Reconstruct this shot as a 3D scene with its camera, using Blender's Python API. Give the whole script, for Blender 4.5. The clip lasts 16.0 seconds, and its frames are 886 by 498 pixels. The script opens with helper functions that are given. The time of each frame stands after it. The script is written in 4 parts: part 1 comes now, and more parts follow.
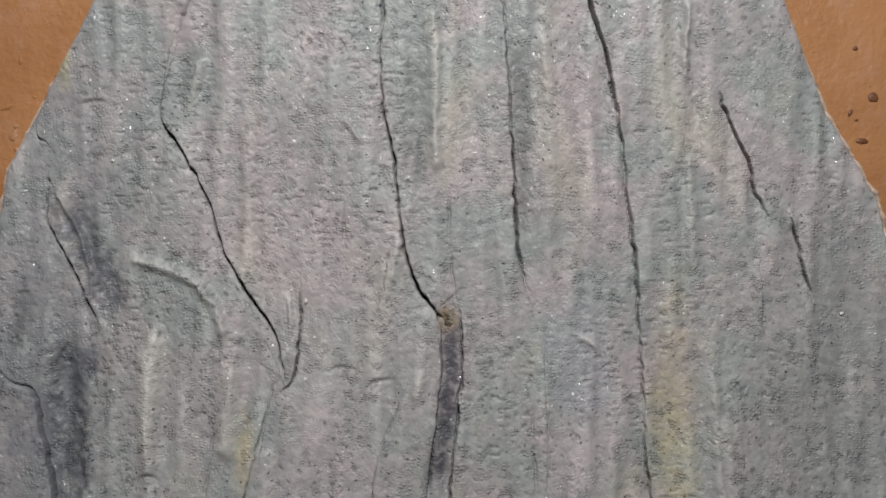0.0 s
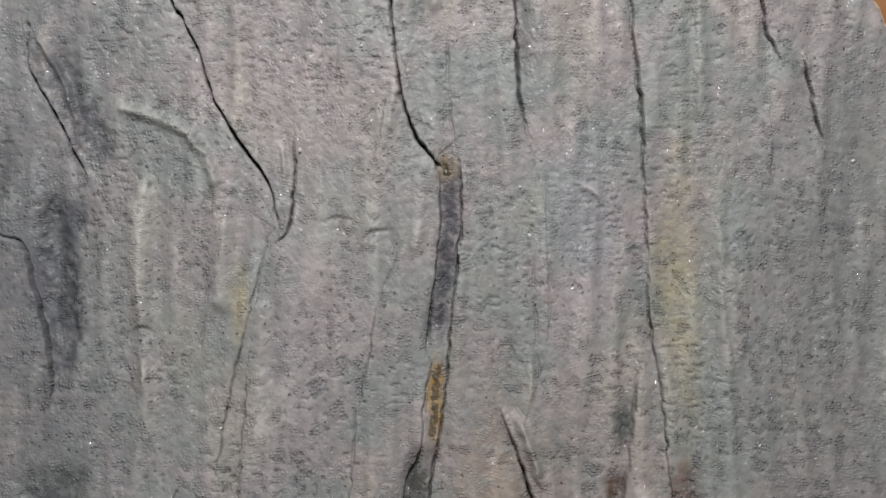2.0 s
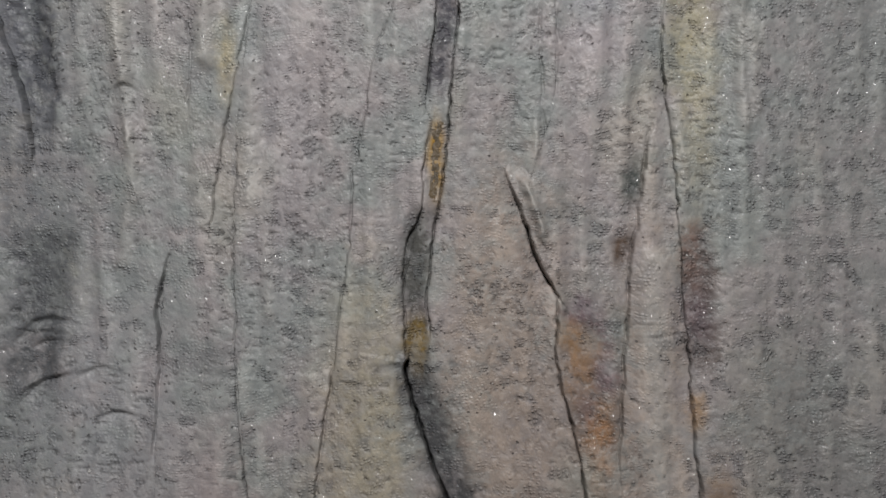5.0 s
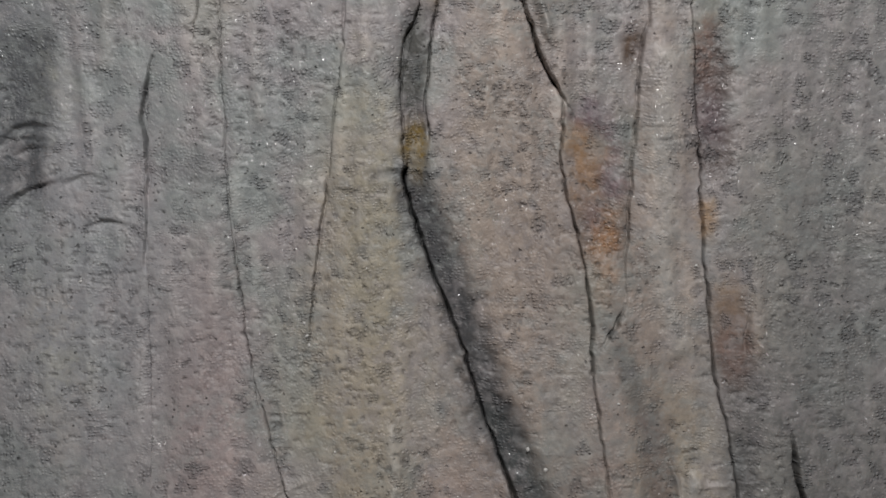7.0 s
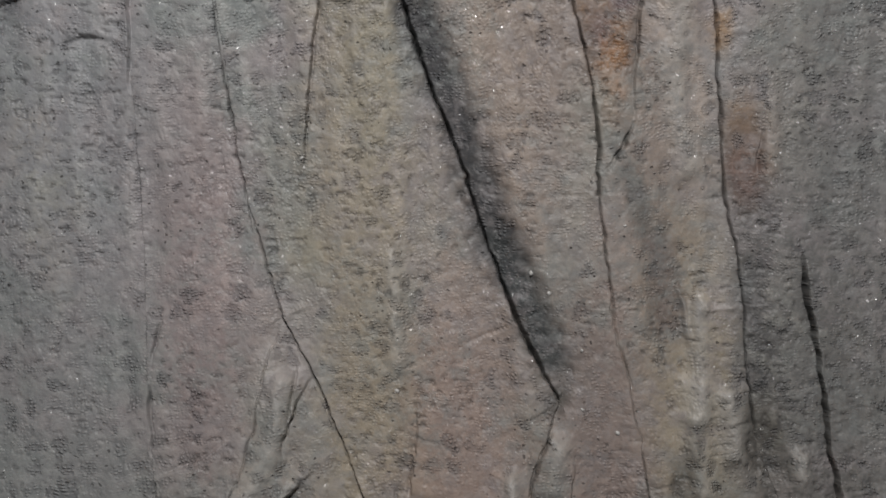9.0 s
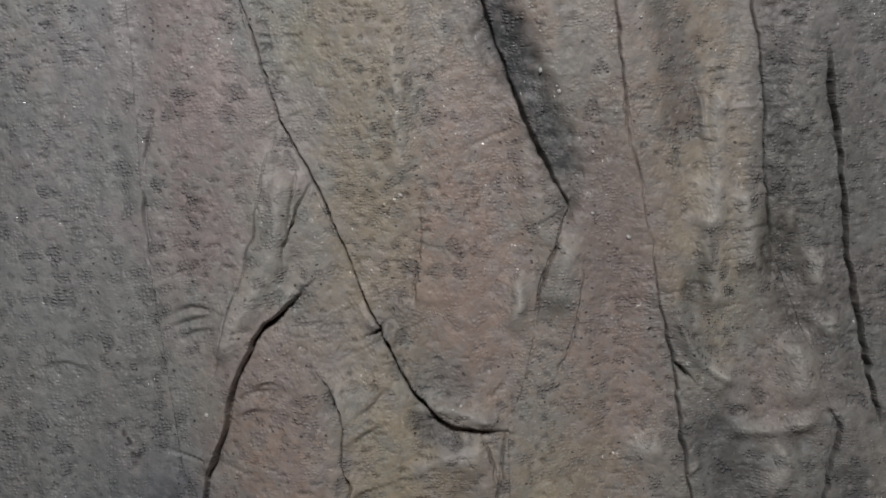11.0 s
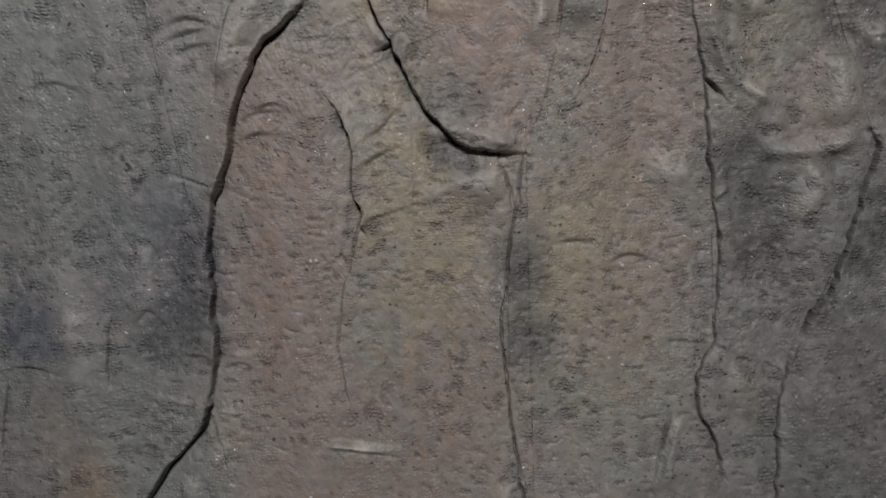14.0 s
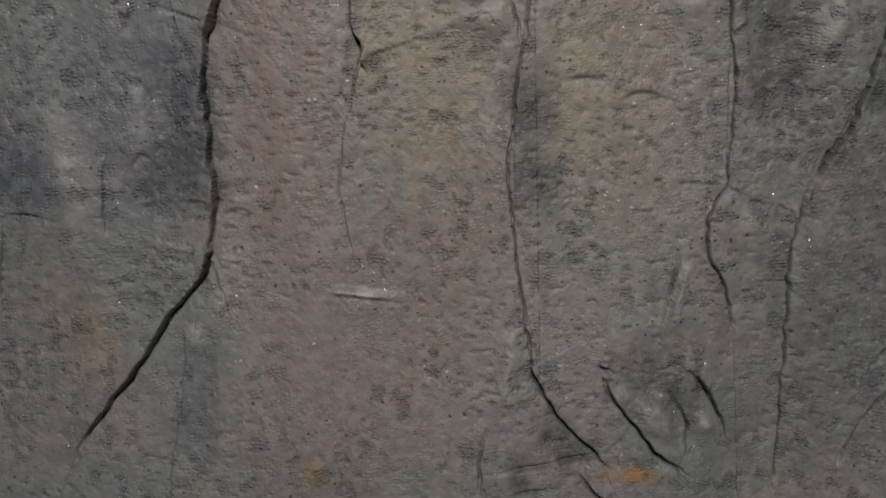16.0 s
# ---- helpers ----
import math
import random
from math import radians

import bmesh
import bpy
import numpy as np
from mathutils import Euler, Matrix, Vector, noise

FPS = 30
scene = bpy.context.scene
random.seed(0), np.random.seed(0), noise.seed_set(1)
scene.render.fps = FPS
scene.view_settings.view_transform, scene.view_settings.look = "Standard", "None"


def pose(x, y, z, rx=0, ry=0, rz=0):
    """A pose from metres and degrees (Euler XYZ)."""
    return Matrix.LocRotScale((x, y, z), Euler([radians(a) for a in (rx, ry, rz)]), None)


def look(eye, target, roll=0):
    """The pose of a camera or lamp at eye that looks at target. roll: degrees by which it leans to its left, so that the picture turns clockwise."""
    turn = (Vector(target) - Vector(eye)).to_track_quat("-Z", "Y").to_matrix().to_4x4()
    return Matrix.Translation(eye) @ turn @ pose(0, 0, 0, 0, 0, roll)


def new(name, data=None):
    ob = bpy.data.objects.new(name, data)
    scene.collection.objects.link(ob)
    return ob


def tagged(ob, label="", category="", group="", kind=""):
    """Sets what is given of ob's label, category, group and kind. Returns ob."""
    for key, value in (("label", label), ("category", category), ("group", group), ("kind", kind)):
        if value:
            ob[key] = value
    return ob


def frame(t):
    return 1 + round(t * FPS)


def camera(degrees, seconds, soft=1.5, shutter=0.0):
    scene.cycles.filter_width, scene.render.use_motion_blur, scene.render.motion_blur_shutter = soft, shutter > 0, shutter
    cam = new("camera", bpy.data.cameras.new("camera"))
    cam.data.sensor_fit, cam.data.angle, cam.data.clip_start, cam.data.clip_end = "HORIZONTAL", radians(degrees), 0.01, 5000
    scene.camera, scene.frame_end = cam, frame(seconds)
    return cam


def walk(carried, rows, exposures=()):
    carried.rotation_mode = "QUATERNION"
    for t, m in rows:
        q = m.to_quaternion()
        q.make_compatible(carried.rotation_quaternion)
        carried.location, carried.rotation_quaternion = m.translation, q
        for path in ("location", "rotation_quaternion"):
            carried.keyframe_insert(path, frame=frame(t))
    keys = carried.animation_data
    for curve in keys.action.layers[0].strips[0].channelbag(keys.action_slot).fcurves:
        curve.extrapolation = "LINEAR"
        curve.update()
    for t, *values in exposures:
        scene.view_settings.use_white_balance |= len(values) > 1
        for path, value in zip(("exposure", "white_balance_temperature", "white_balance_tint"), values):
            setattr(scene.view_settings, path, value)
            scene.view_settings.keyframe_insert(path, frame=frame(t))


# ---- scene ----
cam = camera(57.4, 16.0, soft=1.8)
METRES, EYE, TILT, LEAN, TURN = 0.25, 0.56, 0.0, 0.0, 0.0
ROWS = [
    (0.0, 0.0, 0.0, 0.0, 0.0, 0.0, -0.0),
    (0.5, -0.0004, 0.0083, -0.0287, 0.0, -1.08, 0.06),
    (1.0, 0.0002, 0.0156, -0.0561, 0.01, -2.29, 0.12),
    (1.5, 0.0004, 0.024, -0.0908, -0.02, -3.43, 0.18),
    (2.0, 0.0008, 0.0319, -0.1253, -0.05, -4.77, 0.24),
    (2.5, 0.0009, 0.0386, -0.1607, -0.05, -6.14, 0.32),
    (3.0, 0.0005, 0.0446, -0.1934, -0.09, -7.45, 0.39),
    (3.5, -0.0001, 0.0491, -0.2244, -0.12, -8.61, 0.46),
    (6.0, -0.003, 0.0728, -0.394, -0.14, -15.7, 0.87),
    (6.5, -0.0029, 0.0742, -0.4338, -0.14, -17.43, 0.97),
    (7.0, -0.0027, 0.0733, -0.4674, -0.17, -18.93, 1.04),
    (7.5, -0.0026, 0.0731, -0.5014, -0.16, -20.5, 1.15),
    (8.0, -0.0036, 0.0718, -0.5331, -0.22, -21.89, 1.21),
    (8.5, -0.0045, 0.0694, -0.5646, -0.25, -23.34, 1.28),
    (9.0, -0.0055, 0.0672, -0.596, -0.28, -24.93, 1.36),
    (11.5, -0.0127, 0.0414, -0.7563, -0.23, -33.68, 1.87),
    (12.0, -0.0148, 0.0348, -0.7845, -0.22, -35.31, 1.95),
    (12.5, -0.0169, 0.0288, -0.8078, -0.17, -36.78, 2.01),
    (13.0, -0.0196, 0.0199, -0.8365, -0.11, -38.51, 2.1),
    (13.5, -0.0224, 0.0094, -0.864, -0.06, -40.29, 2.18),
    (14.0, -0.0254, -0.0003, -0.8915, -0.03, -42.13, 2.26),
    (14.5, -0.0275, -0.0105, -0.916, -0.0, -43.72, 2.33),
    (15.0, -0.0295, -0.0202, -0.9387, -0.0, -45.38, 2.39),
    (15.5, -0.0304, -0.0302, -0.9564, -0.03, -46.76, 2.43),
    (16.0, -0.0313, -0.039, -0.9742, -0.05, -48.15, 2.49),
]
walk(cam, [(t, pose(0, 0, EYE, TILT, LEAN, TURN) @ pose(METRES * x, METRES * y, METRES * z, 90 + pitch, roll, yaw)) for t, x, y, z, yaw, pitch, roll in ROWS])

# ---- light: one broad warm-white lamp high in front, in a plain closed room ----
world = bpy.data.worlds.new("room_air")
world.use_nodes = True
world.node_tree.nodes["Background"].inputs["Color"].default_value = (0.02, 0.02, 0.02, 1)
scene.world = world


def area_lamp(name, eye, target, size, power, colour):
    data = bpy.data.lights.new(name, "AREA")
    data.shape, data.size, data.energy, data.color = "DISK", size, power, colour
    ob = new(name, data)
    ob.matrix_world = look(eye, target)
    return ob


area_lamp("overhead_lamp", (0.005, -0.20, 0.94), (-0.01, 0.30, 0.58), 0.11, 4.2, (1.0, 0.985, 0.985))


# ---- materials ----
class Graph:
    """A small builder of node materials."""

    def __init__(self, name):
        self.mat = bpy.data.materials.new(name)
        self.mat.use_nodes = True
        self.tree = self.mat.node_tree
        self.bsdf = self.tree.nodes["Principled BSDF"]

    def put(self, socket, value):
        if isinstance(value, bpy.types.NodeSocket):
            self.tree.links.new(value, socket)
        else:
            socket.default_value = value

    def node(self, kind, out=0, props=(), **inputs):
        n = self.tree.nodes.new(kind)
        for k, v in props:
            if k == "operation":
                n.operation = v
            elif k == "data_type":
                n.data_type = v
            elif k == "blend_type":
                n.blend_type = v
            elif k == "interpolation_type":
                n.interpolation_type = v
            elif k == "attribute_name":
                n.attribute_name = v
            elif k == "use_clamp":
                n.use_clamp = v
        for k, v in inputs.items():
            self.put(n.inputs[int(k[1:]) if k[0] == "i" and k[1:].isdigit() else k.replace("_", " ")], v)
        return n.outputs[out]

    def coords(self, attribute=""):
        if attribute:
            return self.node("ShaderNodeAttribute", 1, [("attribute_name", attribute)])
        return self.node("ShaderNodeTexCoord", 3)

    def scaled(self, v, sx, sy, sz):
        return self.node("ShaderNodeMapping", 0, (), Vector=v, Scale=(sx, sy, sz))

    def noise(self, v, scale, detail=3.0, rough=0.55, distort=0.0):
        return self.node("ShaderNodeTexNoise", 0, (), Vector=v, Scale=scale, Detail=detail, Roughness=rough, Distortion=distort)

    def ramp(self, v, lo, hi, a=0.0, b=1.0):
        return self.node("ShaderNodeMapRange", 0, [("interpolation_type", "SMOOTHSTEP")], i0=v, i1=lo, i2=hi, i3=a, i4=b)

    def math(self, op, a, b=0.0):
        return self.node("ShaderNodeMath", 0, [("operation", op)], i0=a, i1=b)

    def mix(self, fac, a, b, mode="MIX"):
        return self.node("ShaderNodeMix", 2, [("data_type", "RGBA"), ("blend_type", mode)], i0=fac, i6=a, i7=b)

    def bump(self, height, strength, distance, normal=None):
        n = self.tree.nodes.new("ShaderNodeBump")
        n.inputs["Strength"].default_value, n.inputs["Distance"].default_value = strength, distance
        self.tree.links.new(height, n.inputs["Height"])
        if normal:
            self.tree.links.new(normal, n.inputs["Normal"])
        return n.outputs[0]

    def done(self, **inputs):
        for k, v in inputs.items():
            self.put(self.bsdf.inputs[k.replace("_", " ")], v)
        return self.mat


def grey(v):
    return (v, v, v, 1)


def drapery_material():
    """Grey plastered lace: smooth pale plaster between darker spots of open mesh, wrinkled, pitted, with mineral glints."""
    g = Graph("grey_plastered_lace")
    p, c = g.coords("flat"), g.coords("cloth")
    lace = g.tree.nodes.new("ShaderNodeAttribute")
    lace.attribute_name = "lace"
    parts = g.tree.nodes.new("ShaderNodeSeparateColor")
    g.tree.links.new(lace.outputs[0], parts.inputs[0])
    spot, lines, rows, ribs = parts.outputs[0], parts.outputs[1], parts.outputs[2], lace.outputs[3]
    hue = g.ramp(g.noise(p, 26, 3, 0.6), 0.40, 0.60)
    base = g.mix(hue, (0.258, 0.278, 0.272, 1), (0.328, 0.300, 0.302, 1))
    warm = g.ramp(g.noise(g.scaled(p, 1, 0.4, 1), 33, 2, 0.5), 0.52, 0.72, 0.0, 0.55)
    base = g.mix(warm, base, (0.365, 0.345, 0.285, 1))
    # tone bands down the cloth: its own colour, and soft fold shading painted in
    bands = g.noise(g.scaled(c, 1, 0.13, 1), 85, 3, 0.55)
    base = g.mix(g.ramp(bands, 0.48, 0.34, 0.0, 0.26), base, (0.215, 0.222, 0.23, 1))
    stain = g.tree.nodes.new("ShaderNodeAttribute")
    stain.attribute_name = "pigment"
    ragged = g.math("MULTIPLY", g.ramp(g.noise(p, 130, 5, 0.7), 0.34, 0.62, 0.55, 1.14), g.ramp(g.noise(p, 480, 3, 0.6), 0.3, 0.62, 0.8, 1.1))
    cover = g.node("ShaderNodeMath", 0, [("operation", "MULTIPLY"), ("use_clamp", True)], i0=stain.outputs[3], i1=ragged)
    base = g.mix(cover, base, stain.outputs[0])
    # thin plaster: thick and pale on the ribs and between the spots, the grey thread showing in the spots
    thick = g.noise(c, 210, 2, 0.5, 0.3)
    pale = g.math("MULTIPLY", g.ramp(thick, 0.38, 0.64), g.math("SUBTRACT", 1.0, spot))
    base = g.mix(g.math("MULTIPLY", pale, 0.36), base, g.mix(1.0, base, (1.52, 1.5, 1.46, 1), "MULTIPLY"))
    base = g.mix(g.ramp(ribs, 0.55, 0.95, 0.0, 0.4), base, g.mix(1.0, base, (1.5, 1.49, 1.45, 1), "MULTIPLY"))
    base = g.mix(g.math("MULTIPLY", spot, 0.42), base, g.mix(0.55, base, (0.10, 0.105, 0.115, 1)))
    clouds = g.noise(c, 130, 3, 0.6, 0.5)
    base = g.mix(g.ramp(clouds, 0.47, 0.30, 0.0, 0.22), base, g.mix(0.6, base, (0.13, 0.135, 0.14, 1)))
    # mesh of short stitches in the spots
    slip = g.node("ShaderNodeVectorMath", 0, [("operation", "MULTIPLY")], i0=g.node("ShaderNodeTexNoise", 1, (), Vector=p, Scale=420.0, Detail=2.0), i1=(0.0006, 0.0004, 0.0))
    stitches = g.node("ShaderNodeVectorMath", 0, [("operation", "ADD")], i0=c, i1=slip)
    dots = g.node("ShaderNodeTexVoronoi", 0, (), Vector=g.scaled(stitches, 0.88, 1.12, 1), Scale=860.0, Randomness=0.55)
    open_mesh = g.math("MAXIMUM", spot, g.math("MULTIPLY", lines, 0.5))
    open_mesh = g.math("MAXIMUM", open_mesh, g.math("MULTIPLY", g.ramp(g.noise(p, 75, 4, 0.65), 0.46, 0.66), 0.36))
    thread = g.math("MULTIPLY", g.ramp(dots, 0.55, 0.1), open_mesh)
    gaps = g.math("MULTIPLY", g.ramp(dots, 0.42, 0.66), open_mesh)
    base = g.mix(g.math("MULTIPLY", gaps, 0.34), base, g.mix(0.65, base, (0.04, 0.04, 0.045, 1)))
    base = g.mix(g.math("MULTIPLY", thread, 0.6), base, g.mix(1.0, base, grey(1.6), "MULTIPLY"))
    # broken darker lines along the wrinkles
    broken = g.math("MULTIPLY", lines, g.ramp(g.noise(p, 620, 2, 0.6), 0.36, 0.56, 0.2, 1.0))
    base = g.mix(g.math("MULTIPLY", broken, 0.62), base, g.mix(0.75, base, (0.05, 0.048, 0.046, 1)))
    fine = g.noise(p, 1500, 3, 0.65)
    base = g.mix(g.ramp(fine, 0.3, 0.7, 0.0, 0.26), base, g.mix(1.0, base, grey(1.42), "MULTIPLY"))
    # needle holes in rows, and lone ones
    jitter = g.node("ShaderNodeVectorMath", 0, [("operation", "MULTIPLY")], i0=g.node("ShaderNodeTexNoise", 1, (), Vector=p, Scale=1100.0, Detail=1.0), i1=(0.0008, 0.0008, 0.0))
    torn = g.node("ShaderNodeVectorMath", 0, [("operation", "ADD")], i0=c, i1=jitter)
    holes = g.tree.nodes.new("ShaderNodeTexVoronoi")
    holes.inputs["Scale"].default_value = 640.0
    g.tree.links.new(torn, holes.inputs["Vector"])
    kept = g.ramp(g.node("ShaderNodeSeparateColor", 0, (), Color=holes.outputs["Color"]), 0.35, 0.5)
    pits = g.math("MULTIPLY", g.ramp(holes.outputs["Distance"], 0.34, 0.12), g.math("MULTIPLY", rows, kept))
    cell = g.tree.nodes.new("ShaderNodeTexVoronoi")
    cell.inputs["Scale"].default_value = 330.0
    g.tree.links.new(torn, cell.inputs["Vector"])
    some = g.node("ShaderNodeSeparateColor", 1, (), Color=cell.outputs["Color"])
    lone = g.math("MULTIPLY", g.ramp(cell.outputs["Distance"], 0.16, 0.07), g.ramp(some, 0.66, 0.8))
    pits = g.math("MAXIMUM", pits, lone)
    base = g.mix(g.math("MULTIPLY", pits, 0.74), base, grey(0.04))
    tall = g.math("ADD", g.math("MULTIPLY", thick, 0.06), g.math("MULTIPLY", fine, 0.08))
    tall = g.math("ADD", tall, g.math("MULTIPLY", clouds, 0.05))
    tall = g.math("SUBTRACT", tall, g.math("MULTIPLY", pits, 0.25))
    tall = g.math("ADD", tall, g.math("MULTIPLY", thread, 0.48))
    tall = g.math("SUBTRACT", tall, g.math("MULTIPLY", broken, 0.1))
    normal = g.bump(tall, 0.8, 0.00185)
    # mineral flakes, each tilted its own way
    flake = g.tree.nodes.new("ShaderNodeTexVoronoi")
    flake.inputs["Scale"].default_value = 1300.0
    g.tree.links.new(p, flake.inputs["Vector"])
    tilt = g.node("ShaderNodeVectorMath", 0, [("operation", "SUBTRACT")], i0=flake.outputs["Color"], i1=(0.5, 0.5, 0.5))
    tilt = g.node("ShaderNodeVectorMath", 0, [("operation", "MULTIPLY")], i0=tilt, i1=(0.6, 0.6, 0.6))
    flat_n = g.node("ShaderNodeVectorMath", 0, [("operation", "NORMALIZE")], i0=g.node("ShaderNodeVectorMath", 0, [("operation", "ADD")], i0=normal, i1=tilt))
    pick = g.node("ShaderNodeSeparateColor", 2, (), Color=flake.outputs["Color"])
    shiny = g.math("MULTIPLY", g.ramp(pick, 0.62, 0.7, 0.0, 1.0), g.ramp(flake.outputs["Distance"], 0.5, 0.35))
    shiny = g.math("MULTIPLY", shiny, g.ramp(g.noise(p, 40, 2, 0.5), 0.34, 0.58, 0.2, 1.0))
    return g.done(Base_Color=base, Roughness=g.ramp(fine, 0.3, 0.7, 0.36, 0.56), Normal=normal, Specular_IOR_Level=0.4,
                  Coat_Weight=shiny, Coat_Roughness=0.12, Coat_Normal=flat_n)


def underlayer_material():
    """Varnished brown backing cloth, wet-looking."""
    g = Graph("varnished_brown_cloth")
    p = g.coords()
    n = g.noise(p, 150, 4, 0.6)
    base = g.mix(g.ramp(n, 0.32, 0.68), (0.085, 0.068, 0.042, 1), (0.21, 0.135, 0.055, 1))
    own = g.node("ShaderNodeObjectInfo", 5)
    base = g.mix(g.math("MULTIPLY", own, 0.35), base, (0.13, 0.13, 0.12, 1))
    return g.done(Base_Color=base, Roughness=g.ramp(n, 0.3, 0.7, 0.22, 0.5), Normal=g.bump(g.noise(p, 900, 3, 0.6), 0.8, 0.0008))


def wall_material():
    """Glossy ochre-orange paint with roller grain and dull rubbed places."""
    g = Graph("ochre_orange_wall_paint")
    p = g.coords()
    broad = g.noise(p, 9, 3, 0.6)
    base = g.mix(g.ramp(broad, 0.35, 0.65), (0.32, 0.142, 0.054, 1), (0.42, 0.198, 0.080, 1))
    rub = g.ramp(g.noise(g.scaled(p, 1, 1, 0.6), 60, 5, 0.7), 0.48, 0.72, 0.0, 0.5)
    base = g.mix(rub, base, (0.43, 0.25, 0.165, 1))
    speck = g.ramp(g.noise(p, 420, 2, 0.5), 0.70, 0.76, 0.0, 0.5)
    base = g.mix(speck, base, (0.25, 0.09, 0.03, 1))
    return g.done(Base_Color=base, Roughness=g.ramp(broad, 0.3, 0.7, 0.3, 0.48), Normal=g.bump(g.noise(p, 170, 5, 0.65), 0.5, 0.0016))


def plain_material(name, colour, rough, scale, depth):
    g = Graph(name)
    p = g.coords()
    n = g.noise(p, scale, 5, 0.6)
    dark = tuple(c * 0.8 for c in colour[:3]) + (1,)
    return g.done(Base_Color=g.mix(g.ramp(n, 0.3, 0.7), dark, colour), Roughness=rough, Normal=g.bump(n, 0.3, depth))


DRAPE = drapery_material()
UNDER = underlayer_material()
OCHRE = wall_material()
PLASTER = plain_material("off_white_room_plaster", (0.62, 0.60, 0.57, 1), 0.85, 12, 0.004)
SCREED = plain_material("grey_floor_screed", (0.24, 0.235, 0.225, 1), 0.75, 30, 0.003)
CRUMB = plain_material("white_mineral_crumb", (0.74, 0.73, 0.70, 1), 0.3, 900, 0.0004)
CHIP = plain_material("dark_brown_bare_chip", (0.17, 0.065, 0.025, 1), 0.5, 700, 0.0006)
FLANK = plain_material("rough_grey_plaster", (0.31, 0.30, 0.29, 1), 0.7, 60, 0.003)
SMEAR = plain_material("pale_plaster_smear", (0.54, 0.40, 0.31, 1), 0.4, 500, 0.001)


# ---- structure ----
def box_mesh(name, lo, hi, mat):
    bm = bmesh.new()
    bmesh.ops.create_cube(bm, size=1, matrix=Matrix.LocRotScale([(a + b) / 2 for a, b in zip(lo, hi)], None, [b - a for a, b in zip(lo, hi)]))
    me = bpy.data.meshes.new(name)
    bm.to_mesh(me)
    bm.free()
    me.materials.append(mat)
    return new(name, me)


WALL_Y = 0.3140
tagged(box_mesh("wall_north", (-1.6, WALL_Y, 0), (1.6, WALL_Y + 0.12, 2.4), OCHRE), "glossy ochre-orange painted wall behind the drapery", "wall", kind="structure")
tagged(box_mesh("wall_south", (-1.6, -2.12, 0), (1.6, -2.0, 2.4), PLASTER), "plain off-white plastered wall", "wall", kind="structure")
tagged(box_mesh("wall_west", (-1.72, -2.12, 0), (-1.6, WALL_Y + 0.12, 2.4), PLASTER), "plain off-white plastered wall", "wall", kind="structure")
tagged(box_mesh("wall_east", (1.6, -2.12, 0), (1.72, WALL_Y + 0.12, 2.4), PLASTER), "plain off-white plastered wall", "wall", kind="structure")
tagged(box_mesh("floor", (-1.72, -2.12, -0.1), (1.72, WALL_Y + 0.12, 0), SCREED), "grey cement screed floor", "floor", kind="structure")
tagged(box_mesh("ceiling", (-1.72, -2.12, 2.4), (1.72, WALL_Y + 0.12, 2.5), PLASTER), "plain off-white ceiling", "ceiling", kind="structure")

# ---- the drapery: a flared sheet, x across and s down along its curve, in millimetres ----
CY, CZ, RADIUS = -0.384, 0.5755, 0.691
STEP = 0.55
XS = np.arange(-174.0, 174.01, 0.36)
SS = np.concatenate([np.arange(-130.0, 562.0, STEP), np.arange(565.0, 679.0, 4.0)])
LEFT = np.interp(SS, [-130, -78, -44.5, -14.7, 30], [-106, -134, -152.4, -168, -176])
RIGHT = np.interp(SS, [-130, -78, -55, -36, -4, 30], [112, 131.2, 140.7, 148.8, 168, 176])


def lattice(cell_x, cell_s, seed):
    """Smooth noise of unit spread over the sheet, with cells of that many millimetres."""
    r = np.random.default_rng(seed)
    gx, gs = XS / cell_x + 500.0, SS / cell_s + 500.0
    ix, fx = np.floor(gx).astype(int), gx - np.floor(gx)
    js, fs = np.floor(gs).astype(int), gs - np.floor(gs)
    ix, js = ix - ix.min(), js - js.min()
    v = r.standard_normal((js.max() + 2, ix.max() + 2))
    fx, fs = fx * fx * (3 - 2 * fx), fs * fs * (3 - 2 * fs)
    top = v[js][:, ix] * (1 - fx) + v[js][:, ix + 1] * fx
    low = v[js + 1][:, ix] * (1 - fx) + v[js + 1][:, ix + 1] * fx
    return top * (1 - fs[:, None]) + low * fs[:, None]


height = np.zeros((len(SS), len(XS)))
pigment = np.zeros((len(SS), len(XS), 4))
EDGE_WOBBLE = 0.55 * lattice(2.6, 2.6, 3) + 0.5 * lattice(6, 6, 4)


def spline(points, gap=1.2):
    """A smooth line through a few points."""
    p = np.array([points[0], *points, points[-1]], float)
    p[0], p[-1] = 2 * p[1] - p[2], 2 * p[-2] - p[-3]
    line = []
    for a, b, c, d in zip(p, p[1:], p[2:], p[3:]):
        n = max(2, int(np.hypot(*(c - b)) / gap))
        for t in np.arange(n) / n:
            line.append(0.5 * (2 * b + (c - a) * t + (2 * a - 5 * b + 4 * c - d) * t * t + (3 * b - 3 * c + d - a) * t ** 3))
    return np.array([*line, p[-2]])


